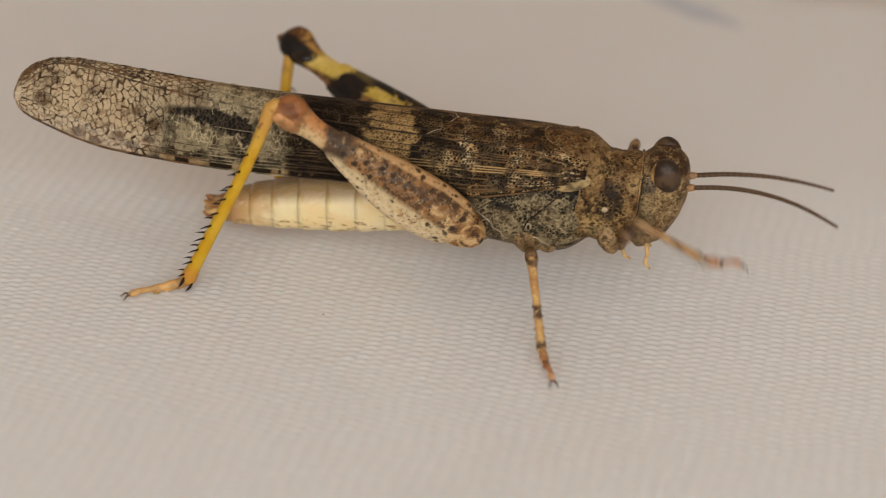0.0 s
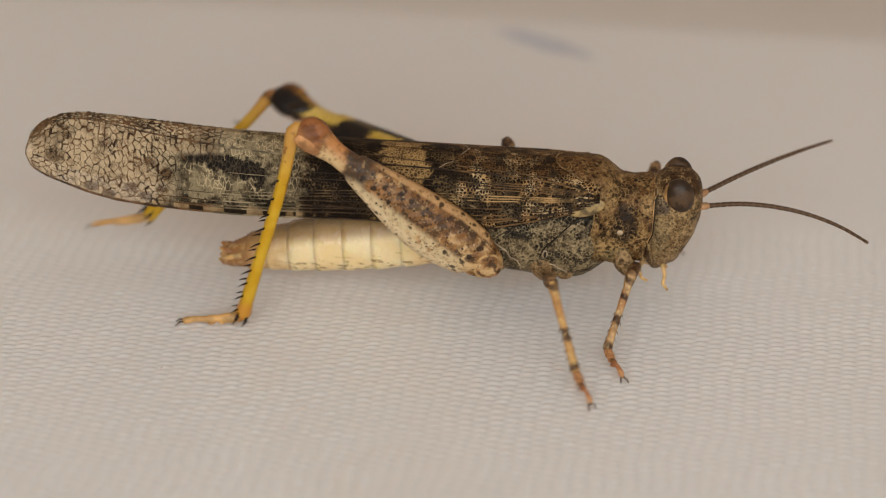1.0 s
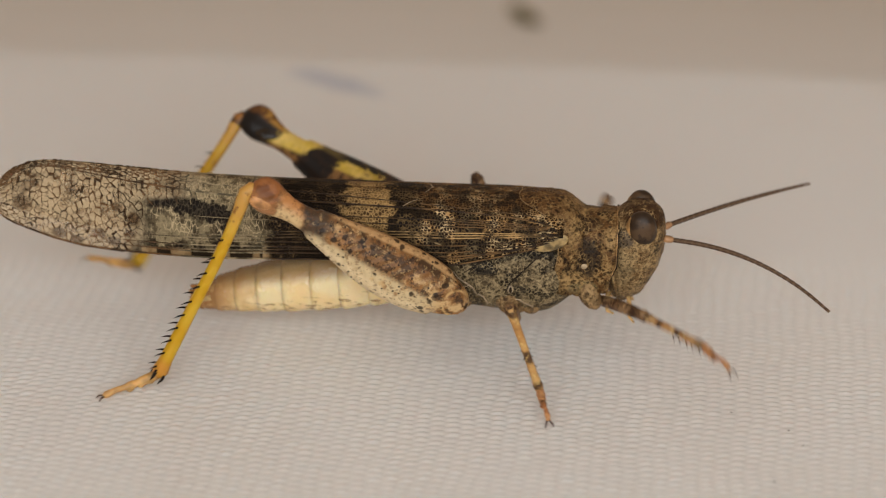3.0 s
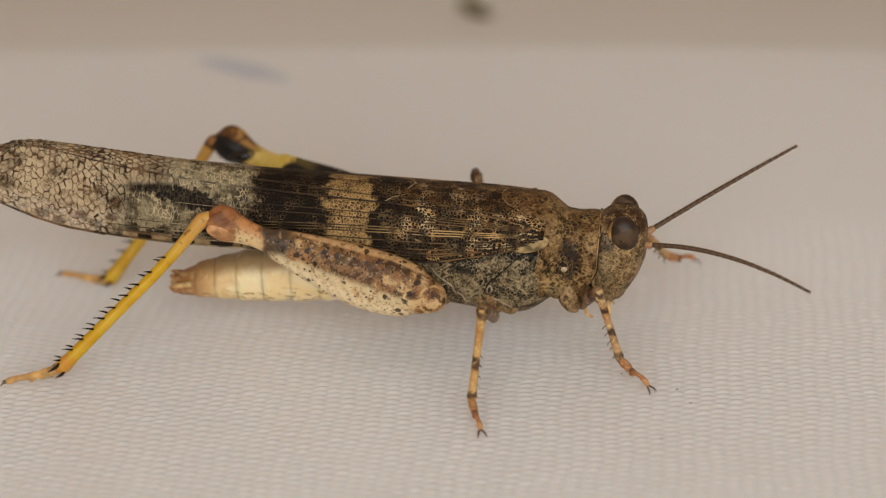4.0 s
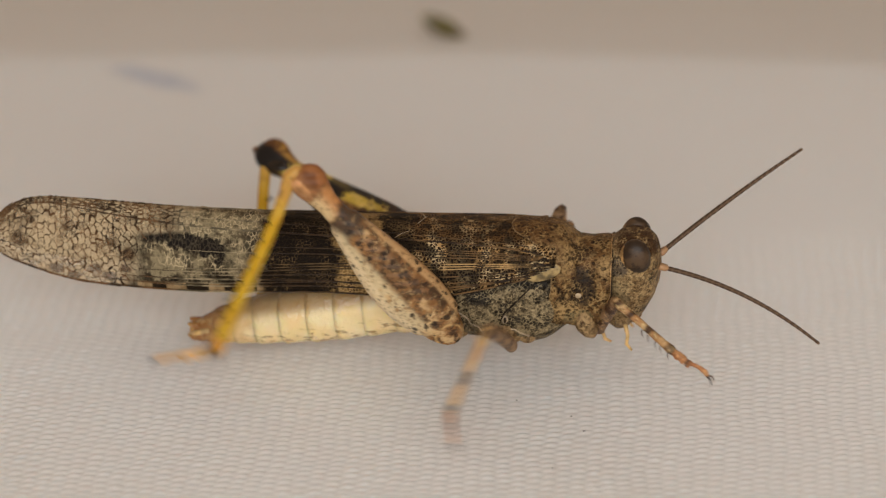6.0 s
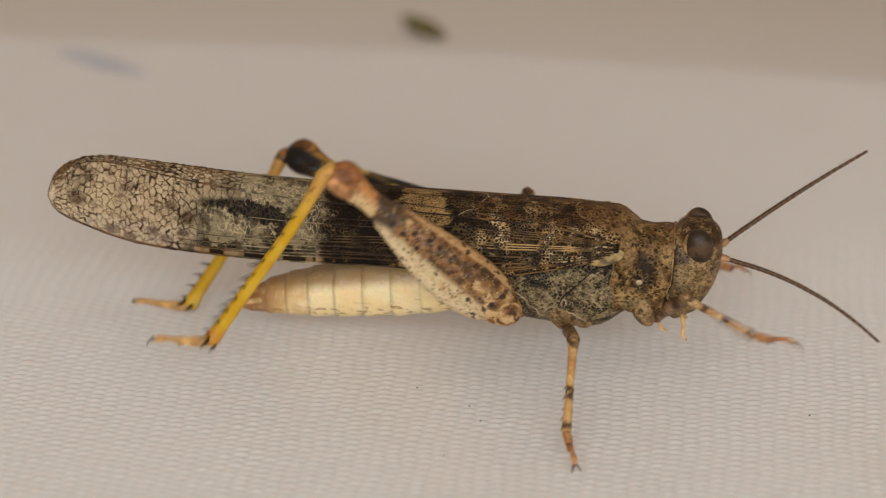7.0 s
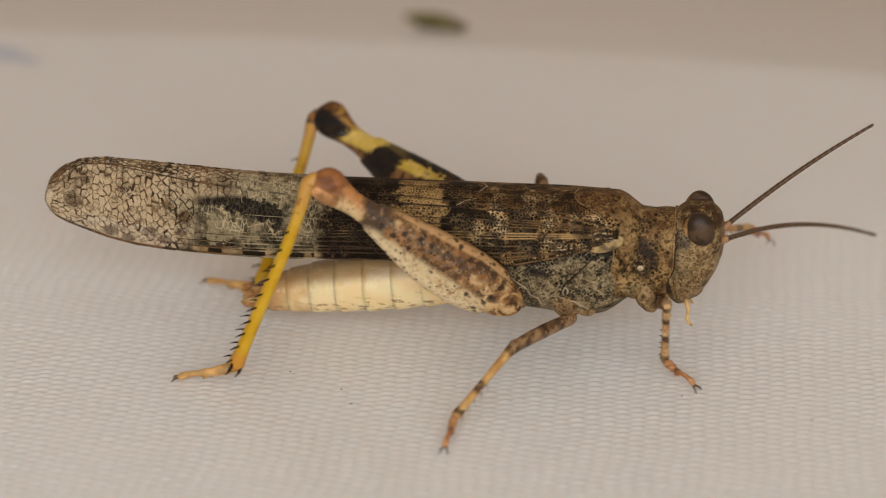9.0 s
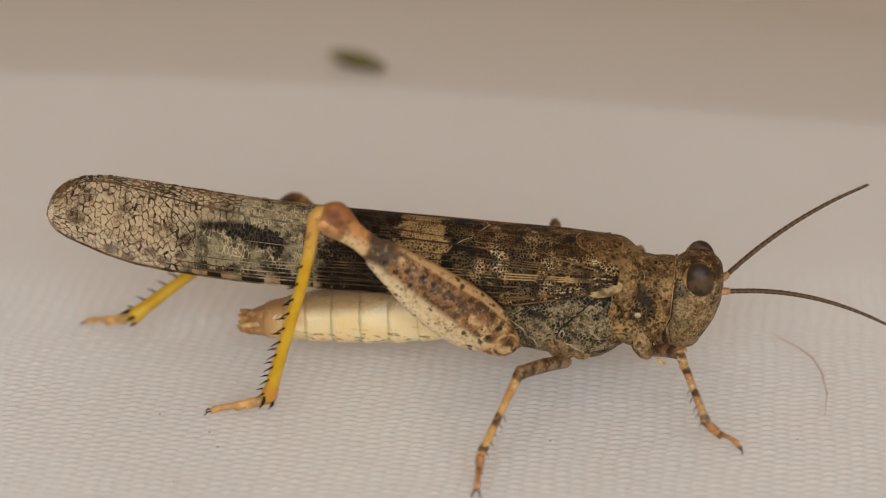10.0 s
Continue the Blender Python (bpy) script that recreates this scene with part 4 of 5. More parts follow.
def build_abdomen():
    edges = [-0.5, -2.6, -4.1, -5.5, -6.9, -8.3, -9.6, -10.7, -11.7]
    for k, (x0, x1) in enumerate(zip(edges, edges[1:])):
        bm = bmesh.new()
        rings = []
        for i in range(9):
            q = i / 8
            x = x0 + 0.25 + (x1 - x0 - 0.25) * q
            cz, r = lerp_table(ABDOMEN, x)
            r = r * (0.945 + 0.07 * q ** 1.2) * (1 if i < 8 else 0.955)
            rings.append([(x - 0.10 * b, a, cz + b) for a, b in supell(r * 0.98, r, 2.15, 30)])
        rings.reverse()
        loft(bm, rings)
        part("abdomen_segment", bm, M["abdomen"], hopper, "cream yellow soft-skinned ring" if k == 0 else "")
    bm = bmesh.new()
    rings = []
    for i in range(8):
        x = -11.55 - 1.45 * i / 7
        cz, r = lerp_table(ABDOMEN, x)
        rings.append([(x, a, cz + b) for a, b in supell(r * 0.95, r * 0.95, 2.0, 24)])
    rings.reverse()
    loft(bm, rings)
    tip = part("abdomen_tip", bm, M["abdomen"], hopper, "brown tip of the abdomen")
    for side in (-1, 1):
        bm = bmesh.new()
        tube(bm, [(-11.9, side * 0.72, -3.35), (-12.5, side * 0.66, -3.55), (-12.95, side * 0.5, -3.7)], [0.15, 0.13, 0.04], 8)
        part("cercus", bm, M["palp"], tip)
        bm = bmesh.new()
        tube(bm, [(-12.3, side * 0.25, -4.05), (-12.85, side * 0.25, -4.0), (-13.1, side * 0.22, -3.9)], [0.24, 0.18, 0.06], 8)
        part("ovipositor_valve", bm, M["abdomen"], tip)
        bm = bmesh.new()
        tube(bm, [(-12.2, side * 0.28, -3.45), (-12.8, side * 0.28, -3.4), (-13.05, side * 0.24, -3.25)], [0.26, 0.20, 0.06], 8)
        part("ovipositor_valve", bm, M["abdomen"], tip)


build_abdomen()

# ---- legs; every leg piece lies along its own x axis ----
def build_hind_femur(visible, label, grow=1.0):
    """visible: 1 shows the mottled outer face, 2 the yellow and black inner face, on the +y side."""
    table = [(-0.55, 0.30, -0.35, 0.30), (-0.3, 0.60, -0.62, 0.48), (0.3, 0.88, -0.90, 0.62), (1.2, 1.10, -1.25, 0.78), (2.4, 1.22, -1.50, 0.86), (4.0, 1.14, -1.52, 0.84), (5.6, 0.95, -1.26, 0.72), (7.0, 0.74, -0.92, 0.58), (8.2, 0.58, -0.64, 0.48), (9.2, 0.54, -0.56, 0.42), (9.9, 0.68, -0.66, 0.47), (10.6, 0.92, -0.80, 0.54), (11.2, 0.82, -0.64, 0.48), (11.5, 0.42, -0.30, 0.28)]
    bm = bmesh.new()
    rings, n = [], 28
    for k in range(64):
        x = -0.55 + 12.05 * k / 63
        up, lo, hw = lerp_table(table, x)
        ring = []
        for i in range(n):
            t = 2 * math.pi * i / n
            c, s = math.cos(t), math.sin(t)
            # flat sides that end in an upper and a lower keel
            y = hw * math.copysign(abs(c) ** 0.75, c) * (1 - 0.10 * abs(s))
            z = (up if s > 0 else -lo) * math.copysign(abs(s) ** 1.05, s)
            if 0.8 < x < 8.2 and abs(s) > 0.97:
                z += math.copysign(0.13, s)
            rid = 0.035 * math.sin((x + 0.9 * abs(z + 0.1)) * 9.0) * (abs(s) < 0.8) * (0.8 < x < 8.4)
            ring.append((x * grow, y + math.copysign(rid, y), z * (1.0 if visible == 1 else 1.18 if s > 0 else 0.97)))
        rings.append(ring)
    loft(bm, rings)
    for f in bm.faces:
        f.material_index = 0 if (f.calc_center_median().y > (-0.3 if visible == 1 else -0.02)) == (visible == 1) else 1
    return part("hind_femur", bm, [M["outer"], M["inner"]], hopper, label)


def claws(bm, x, z, mat):
    for s in (-1, 1):
        tube(bm, [(x, 0.05 * s, z), (x + 0.24, 0.15 * s, z + 0.03), (x + 0.42, 0.22 * s, z - 0.12), (x + 0.43, 0.23 * s, z - 0.28)], [0.05, 0.042, 0.028, 0.010], 6, mat)


def build_hind_tibia(femur, shin, dark_top):
    bm = bmesh.new()
    path = [(-0.10, 0, -0.42), (-0.14, 0, -0.12), (-0.02, 0, 0.14), (0.28, 0, 0.28), (0.7, 0, 0.27), (1.2, 0, 0.20), (2.4, 0, 0.10), (4.0, 0, 0.03), (7.0, 0, 0.02), (9.6, 0, 0), (10.25, 0, 0), (10.55, 0, 0)]
    tube(bm, path, [0.22, 0.27, 0.33, 0.37, 0.34, 0.30, 0.285, 0.285, 0.30, 0.33, 0.40, 0.30], 14)
    if dark_top:
        for f in bm.faces:
            if f.calc_center_median().x < 0.55:
                f.material_index = 2
    rng = random.Random(3)
    for row, count, x0 in ((-1, 9, 3.2), (1, 10, 2.8)):
        for i in range(count):
            x = x0 + (10.0 - x0) * (i / (count - 1)) ** 0.9 + rng.uniform(-0.05, 0.05)
            length = 0.40 + 0.12 * math.sin(math.pi * i / count) + rng.uniform(-0.04, 0.04)
            root = Vector((x, row * 0.17, 0.24))
            way = Vector((0.55, row * 0.35, 0.9)).normalized()
            tube(bm, [root - way * 0.06, root + way * length * 0.5, root + way * length + Vector((0.05, 0, 0))], [0.06, 0.045, 0.010], 6, 1)
    for y, z in ((-0.24, 0.2), (0.24, 0.2), (-0.2, -0.18), (0.2, -0.18)):
        tube(bm, [(10.2, y, z), (10.55, y * 1.4, z * 1.25), (10.87, y * 1.6, z * 1.2 + 0.1)], [0.10, 0.08, 0.014], 6, 1)
    for v in bm.verts:
        v.co.x *= shin / 10.5
    return part("hind_tibia", bm, [M["tibia"], M["spine"], M["knob"]], femur, "bright yellow shin with two rows of black spines")


def build_hind_tarsus(femur):
    bm = bmesh.new()
    tube(bm, [(0, 0, 0), (0.3, 0, 0.0), (0.9, 0, -0.02), (1.15, 0, 0), (1.3, 0, 0), (1.6, 0, 0), (1.75, 0, 0.02), (2.2, 0, 0.06), (2.7, 0, 0.02), (2.85, 0, -0.02)], [0.22, 0.25, 0.24, 0.16, 0.2, 0.19, 0.14, 0.14, 0.17, 0.12], 12)
    for x in (0.45, 0.95, 1.5):
        blob(bm, (x, 0, -0.19), (0.2, 0.2, 0.1), 10, 6)
    claws(bm, 2.78, 0.0, 1)
    return part("hind_tarsus", bm, [M["tarsus"], M["claw"]], femur, "pale orange foot with dark claws")


def build_walking_leg(kind, lf, lt, ltar, tibia_mat):
    bm = bmesh.new()
    k = lf / 5.0
    tube(bm, [(-0.25 * k, 0, 0), (0.0, 0, 0), (0.8 * k, 0, 0.05), (2.2 * k, 0, 0.08), (3.6 * k, 0, 0.06), (4.5 * k, 0, 0.02), (4.9 * k, 0, 0), (5.2 * k, 0, -0.05)], [r * (0.82 if kind == "front" else 0.9) for r in (0.28, 0.36, 0.37, 0.40, 0.39, 0.36, 0.40, 0.22)], 14, flat=0.85)
    femur = part(kind + "_femur", bm, M["mid_femur"], hopper, "short brown and black banded thigh")
    bm = bmesh.new()
    k = lt / 4.6
    tube(bm, [(-0.12, 0, 0.05), (0.15, 0, 0), (0.7 * k, 0, 0), (2.2 * k, 0, 0.02), (3.8 * k, 0, 0), (4.4 * k, 0, 0), (4.65 * k, 0, 0)], [r * (0.86 if kind == "front" else 0.88) for r in (0.22, 0.29, 0.23, 0.20, 0.22, 0.27, 0.2)], 12)
    rng = random.Random(7)
    for row in (-1, 1):
        for i in range(5):
            x = lt * (0.5 + 0.11 * i) + rng.uniform(-0.06, 0.06)
            tube(bm, [(x, row * 0.13, -0.16), (x + 0.12, row * 0.22, -0.32), (x + 0.24, row * 0.26, -0.42)], [0.032, 0.022, 0.006], 5, 1)
    tibia = part(kind + "_tibia", bm, [tibia_mat, M["claw"]], femur, "slim orange shin with dark rings")
    bm = bmesh.new()
    k = ltar / 2.0
    tube(bm, [(0, 0, 0), (0.25 * k, 0, 0), (0.6 * k, 0, 0), (0.75 * k, 0, 0), (0.9 * k, 0, 0), (1.05 * k, 0, 0.05), (1.4 * k, 0, 0.14), (1.75 * k, 0, 0.12), (1.95 * k, 0, 0.02)], [0.17, 0.21, 0.19, 0.12, 0.16, 0.10, 0.105, 0.14, 0.1], 10)
    for x in (0.3, 0.6, 0.9):
        blob(bm, (x * k, 0, -0.16), (0.15, 0.17, 0.08), 8, 6)
    claws(bm, ltar - 0.08, 0.0, 1)
    tarsus = part(kind + "_tarsus", bm, [M["foot"], M["claw"]], femur, "reddish orange foot with dark claws")
    return femur, tibia, tarsus


near_hind_femur = build_hind_femur(1, "stout mottled jumping thigh with a pale dotted keel", 11.28 / 11.3)
far_hind_femur = build_hind_femur(2, "stout jumping thigh with yellow and black inner bands", 12.45 / 11.3)
for side in (-1, 1):
    bm = bmesh.new()
    tube(bm, [(1.3, side * 0.50, 0.98), (0.7, side * 0.45, 0.86), (0.1, side * 0.36, 0.66), (-0.30, side * 0.30, 0.38), (-0.42, side * 0.30, 0.0), (-0.30, side * 0.30, -0.40), (0.1, side * 0.38, -0.66), (0.7, side * 0.46, -0.90)], [0.04, 0.07, 0.09, 0.10, 0.10, 0.09, 0.07, 0.04], 8)
    part("thigh_rim", bm, M["outer"], near_hind_femur, "pale raised rim round the base")
    bm = bmesh.new()
    blob(bm, (10.75, side * 0.42, -0.22), (0.62, 0.13, 0.34), 16, 10, Euler((0, radians(18), 0)).to_matrix())
    part("knee_lobe", bm, M["knee"], near_hind_femur, "rounded orange lobe of the knee")
    bm = bmesh.new()
    blob(bm, (10.95, side * 0.40, -0.20), (0.62, 0.13, 0.32), 16, 10, Euler((0, radians(18), 0)).to_matrix())
    part("knee_lobe", bm, M["dark_knee"], far_hind_femur, "glossy dark lobe of the knee")
near_hind = (near_hind_femur, build_hind_tibia(near_hind_femur, 10.5, False), build_hind_tarsus(near_hind_femur))
far_hind = (far_hind_femur, build_hind_tibia(far_hind_femur, 9.45, True), build_hind_tarsus(far_hind_femur))
near_mid = build_walking_leg("middle", 4.64, 4.28, 2.0, M["mid_tibia"])
far_mid = build_walking_leg("middle", 5.34, 5.31, 2.0, M["mid_tibia"])
near_fore = build_walking_leg("front", 2.98, 3.61, 2.0, M["fore_tibia"])
far_fore = build_walking_leg("front", 4.31, 4.58, 2.0, M["fore_tibia"])

ANT_N, ANT_L = 24, 8.9


def build_antenna():
    """The base, and a chain of short rings that lie along their own x axis."""
    bm = bmesh.new()
    tube(bm, [(0, 0, 0), (0.12, 0, 0), (0.38, 0, 0), (0.5, 0, 0)], [0.16, 0.19, 0.17, 0.1], 10)
    base = part("antenna", bm, M["scape"], hopper, "thin dark ringed antenna")
    rings, seg = [], (ANT_L - 0.4) / ANT_N
    for i in range(ANT_N):
        r = 0.125 - 0.055 * (i / ANT_N) ** 2
        bm = bmesh.new()
        tube(bm, [(-0.04, 0, 0), (0.03, 0, 0), (seg * 0.5, 0, 0), (seg * 0.92, 0, 0), (seg + 0.02, 0, 0)], [r * 0.8, r * 0.95, r, r * 0.98, r * 0.7], 8)
        rings.append(part("antenna_ring", bm, M["antenna"], base))
    return base, rings


near_antenna, far_antenna = build_antenna(), build_antenna()

# ---- small things on the sheet ----
bug = new("small_bug")
tagged(bug, "tiny dark green bug crawling on the cloth", "bug")
bm = bmesh.new()
blob(bm, (0, 0, 0.62), (1.8, 0.62, 0.48), 18, 12)
part("bug_body", bm, M["bug"], bug)
bm = bmesh.new()
blob(bm, (1.75, 0, 0.58), (0.45, 0.5, 0.34), 14, 10)
part("bug_head", bm, M["bug"], bug)
for s in (-1, 1):
    bm = bmesh.new()
    blob(bm, (-0.45, s * 0.25, 0.80), (1.75, 0.33, 0.32), 16, 10, Euler((0, radians(-4), radians(s * 3))).to_matrix())
    part("bug_wing", bm, M["bugwing"], bug, "dull green folded wing")
    for x, dx in ((0.9, 0.5), (0.2, 0.0), (-0.5, -0.5)):
        bm = bmesh.new()
        tube(bm, [(x, s * 0.3, 0.45), (x + dx * 0.5, s * 0.75, 0.5), (x + dx, s * 1.0, 0.0)], [0.07, 0.06, 0.03], 6)
        part("bug_leg", bm, M["bug"], bug)

bm = bmesh.new()
tube(bm, [(59.6, 2.8, 0.14), (60.2, 2.0, 0.17), (60.8, 1.2, 0.22), (61.35, 0.0, 0.3), (61.6, -1.6, 0.34), (61.6, -3.4, 0.28), (61.25, -5.3, 0.12)], [0.015, 0.02, 0.028, 0.032, 0.032, 0.026, 0.015], 6)
hair = part("hair", bm, M["hair"])
tagged(hair, "fine curved grey hair lying on the cloth", "hair")
rng = random.Random(11)
for x, y in [(29.6, -5.4), (32.6, -8.3), (32.1, -7.0), (53.9, -9.7), (48.1, -7.6), (59.7, -7.3), (-8.3, -6.4), (30.9, -11.3)]:
    bm = bmesh.new()
    blob(bm, (0, 0, 0), (rng.uniform(0.03, 0.06), rng.uniform(0.03, 0.06), 0.03), 8, 6)
    ob = part("speck", bm, M["speck"])
    ob.matrix_basis = pose(x * MM, y * MM, 0.09 * MM)
    tagged(ob, "tiny dark speck of dirt on the cloth", "dirt", "specks of dirt")

# ---- how it all moves ----
BODY_ROWS = [
    (0, body(-1.85, -0.52, 5.15, 1.44, 2.02, -1.02)),
    (0.5, body(2.75, -0.51, 5.37, 1.40, 5.24, -3.17)),
    (1, body(6.63, 1.37, 5.22, 1.05, 1.37, -1.46)),
    (1.5, body(9.02, 0.90, 5.20, 0.97, 0.98, -2.24)),
    (2, body(10.54, 0.49, 5.20, 0.70, 0.55, -3.50)),
    (2.5, body(14.13, 2.03, 5.19, 0.78, 1.39, -2.99)),
    (2.7, body(15.12, 2.61, 5.28, 0.81, 0.66, -2.44)),
    (3.8, body(20.24, -0.33, 5.15, 1.17, 2.57, -7.52)),
    (4, body(20.88, -0.97, 5.43, 1.31, 4.40, -6.78)),
    (4.5, body(23.00, -1.61, 5.32, 1.53, 2.83, -7.32)),
    (5, body(24.62, -1.58, 4.96, 1.03, 0.86, -7.70)),
    (5.5, body(24.59, -1.69, 5.06, -0.11, 0.01, -8.57)),
    (5.7, body(24.56, -1.64, 5.06, 0.20, 0.14, -8.27)),
    (6.8, body(32.56, -1.25, 5.26, 0.15, -0.07, -4.79)),
    (7, body(33.94, -1.17, 5.18, 0.32, 2.08, -5.20)),
    (7.5, body(35.38, -1.45, 5.15, 0.21, 1.67, -4.38)),
    (8, body(38.34, -2.25, 5.16, 0.61, -0.91, -5.56)),
    (8.5, body(38.39, -2.25, 5.18, 0.96, -0.59, -6.12)),
    (9, body(40.02, -2.01, 5.26, 0.47, 0.03, -6.16)),
    (9.5, body(42.93, -1.09, 5.23, 0.70, 2.89, -5.87)),
    (10, body(46.12, -1.42, 5.19, 0.85, 2.93, -6.55)),
]
BUG_ROWS = [(0, body(15.0, 78.7, -14.18, 0, 0, -65)), (2.7, body(21.5, 73.7, -12.57, 0, 0, -60)), (3.8, body(24.1, 61.0, -8.22, 0, 0, -60)), (4.5, body(25.2, 52.2, -5.21, 0, 0, -58)), (5.3, body(26.5, 46.0, -3.08, 0, 0, -56)), (5.7, body(27.2, 43.4, -2.24, 0, 0, -55)), (6.8, body(28.8, 42.3, -1.92, 0, 0, -52)), (7.5, body(30.9, 40.6, -1.42, 0, 0, -35)), (8, body(32.4, 41.0, -1.59, 0, 0, -22)), (8.5, body(35.2, 40.7, -1.58, 0, 0, -22)), (9, body(36.5, 39.4, -1.25, 0, 0, -22)), (9.5, body(36.1, 41.6, -1.89, 0, 0, -36)), (10, body(37.2, 41.2, -1.83, 0, 0, -32))]
# footholds of the claws: from, to, x, y (and z where a foot is in the air)
HIND_NEAR = [(-1, 0.31, -17.7, -6.2), (0.5, 0.5, -12, -2, 2.4), (0.6, 2.12, -8, -2), (2.27, 4.03, -0.2, -4.1), (4.27, 5.9, 10.2, -2.9), (6.12, 6.93, 17.4, -9), (7, 7, 17, -4.7, 2.3), (7.2, 9.52, 24.2, -5.9), (9.72, 11, 31.9, -5)]
HIND_FAR = [(-1, 0.25, -14.6, 2.1), (0.42, 0.95, -14.8, 4.6), (1, 1, -13.2, 3.7, 2.1), (1.1, 2.95, -3.3, 6.2), (3.1, 4.72, 1.2, 6.9), (4.85, 7.82, 15.1, 2.9), (7.95, 11, 24.8, 3.7)]
MID_NEAR = [(-1, 0.76, 2.8, -10.6), (0.9, 2.43, 11.8, -8.4), (2.5, 2.5, 14.2, -10.2, 2.5), (2.6, 3.25, 21, -6.5), (3.4, 5.9, 22.7, -10.3), (6.2, 9.12, 36.9, -12.3), (9.3, 11, 44.6, -12.1)]
MID_FAR = [(-1, 0.06, -4, 6), (0.12, 0.12, -3, 5, 5.5), (0.2, 0.2, 3.9, 6, 6.5), (0.28, 2.13, 6.7, 7.8), (2.3, 3.3, 17, 7.2), (3.45, 5.8, 23.1, 4.1), (6, 7.35, 33, 6.5), (7.5, 7.5, 35.8, 5.9, 1.5), (7.75, 9.8, 41.1, 6.8), (9.93, 11, 48.2, 9.2)]
FORE_NEAR = [(-1, -0.25, 3, -6), (0, 0, 11.3, -3.5, 3.1), (0.1, 1.05, 13.3, -6), (1.2, 2.85, 21.5, -3.6), (3.05, 4.36, 30.9, -6.9), (4.5, 4.5, 35.3, -6, 2.6), (4.57, 5.85, 36.3, -8.4), (6.05, 6.86, 38.9, -7.8), (7, 7, 47.6, -5.4, 2.7), (7.07, 9.4, 48.9, -6.9), (9.5, 9.5, 51.3, -8.6, 1.7), (9.66, 11, 57, -8.2)]
FORE_FAR = [(-1, 0.48, 7, 7.5), (0.5, 0.5, 11.3, 6.6, 1.3), (0.62, 1.62, 16.6, 6.8), (1.72, 1.72, 20.1, 5, 4.5), (2, 2, 23.1, 6.8, 1.7), (2.15, 2.9, 22.9, 6.2), (3.1, 3.82, 28.1, 4.1), (4, 4, 34.3, 4, 1.1), (4.5, 4.5, 34.5, 4.5, 0.6), (4.7, 5.9, 33.1, 5.7), (6.8, 6.8, 46.5, 5.2, 1), (7, 7, 46.5, 5.3, 0.8), (7.25, 8.85, 46.9, 5.8), (9, 9, 53.9, 5.9, 1.2), (9.3, 11, 53.7, 7.2)]
# how a leg is set: seconds, bearing and rise of the foot from claw to ankle, lean of the knee about the line from hip to ankle
HIND_NEAR_SET = [(0, 28, 4, -1), (0.5, -4, -12, -4), (1, 4, 5, 1), (1.5, -7, 10, 1), (2, -6, 9, 8), (2.5, 36, 5, 3), (2.7, 41, 7, 3), (3.8, -8, 14, 9), (4, -9, 17, 13), (4.5, -10, 15, -7), (5, -15, 10, -4), (5.5, -16, 8, -3), (5.7, -17, 10, -4), (6.8, 48, 4, 2), (7, -17, 7, 1), (7.5, -2, 12, 3), (8, -5, 8, 3), (8.5, -6, 8, 2), (9, -6, 15, -0), (9.5, 20, 4, 0), (10, -4, 15, -4)]
HIND_FAR_SET = [(0, -1, 6, 45), (0.5, -20, 7, 45), (1, -5, 14, 60), (1.5, -15, 3, 37), (2, -28, 5, 42), (2.5, -29, 9, 54), (2.7, -28, 8, 53), (3.8, -23, 4, 27), (4, -26, 3, 31), (4.5, -20, 5, 30), (5, -45, 32, 53), (5.5, -47, 31, 56), (5.7, -46, 32, 56), (6.8, -22, 2, 51), (7, -16, 3, 48), (7.5, -11, 5, 49), (8, -35, 22, 49), (8.5, -28, 6, 44), (9, -20, 3, 44), (9.5, -32, 4, 48), (10, -26, 18, 57)]
MID_NEAR_SET = [(0, 108, 12, 10), (0.5, 97, 15, -10), (1, 112, 18, 15), (1.5, 106, 16, 2), (2, 89, 16, -7), (2.5, 75, 15, 12), (2.7, 100, 19, 27), (3.8, 103, 14, -1), (4, 101, 15, -5), (4.5, 94, 13, -18), (5, 85, 15, -20), (5.5, 87, 15, -19), (5.7, 88, 12, -18), (6.8, 107, 21, 4), (7, 101, 19, -5), (7.5, 98, 17, -11), (8, 86, 17, -12), (8.5, 86, 19, -10), (9, 76, 14, -11), (9.5, 86, 5, 6), (10, 84, 21, -0)]
MID_FAR_SET = [(0, -95, 40, -7), (0.06, -95, 40, -7), (0.12, -95, -30, -7), (0.2, -95, -30, -7), (0.3, -100, 42, -7), (0.5, -99, 42, -10), (1, -95, 40, 2), (1.5, -93, 44, 8), (2, -93, 40, 5), (2.5, -98, 31, 3), (2.7, -91, 42, 13), (3.8, -101, 38, 7), (4, -98, 39, 9), (4.5, -95, 42, 13), (5, -94, 40, 13), (5.5, -92, 41, 12), (5.7, -91, 44, 12), (6.8, -97, 37, 6), (7, -94, 42, 8), (7.5, -95, 40, 75), (8, -98, 38, -4), (8.5, -97, 34, -4), (9, -94, 41, -1), (9.5, -91, 43, 3), (10, -98, 39, 2)]
FORE_NEAR_SET = [(0, 205, 16, 3), (0.5, 125, 4, 4), (1, 112, 13, 14), (1.5, 159, 29, -7), (2, 162, 29, 2), (2.5, 122, 19, 6), (2.7, 114, 13, 3), (3.8, 139, 17, 6), (4, 133, 23, 10), (4.5, 210, 29, 4), (5, 174, 35, -2), (5.5, 171, 37, 2), (5.7, 171, 36, -0), (6.8, 115, 14, 5), (7, 187, 15, -1), (7.5, 149, 17, -8), (8, 145, 22, 12), (8.5, 143, 21, 15), (9, 135, 19, 18), (9.5, 203, 68, 0), (10, 180, 39, 6)]
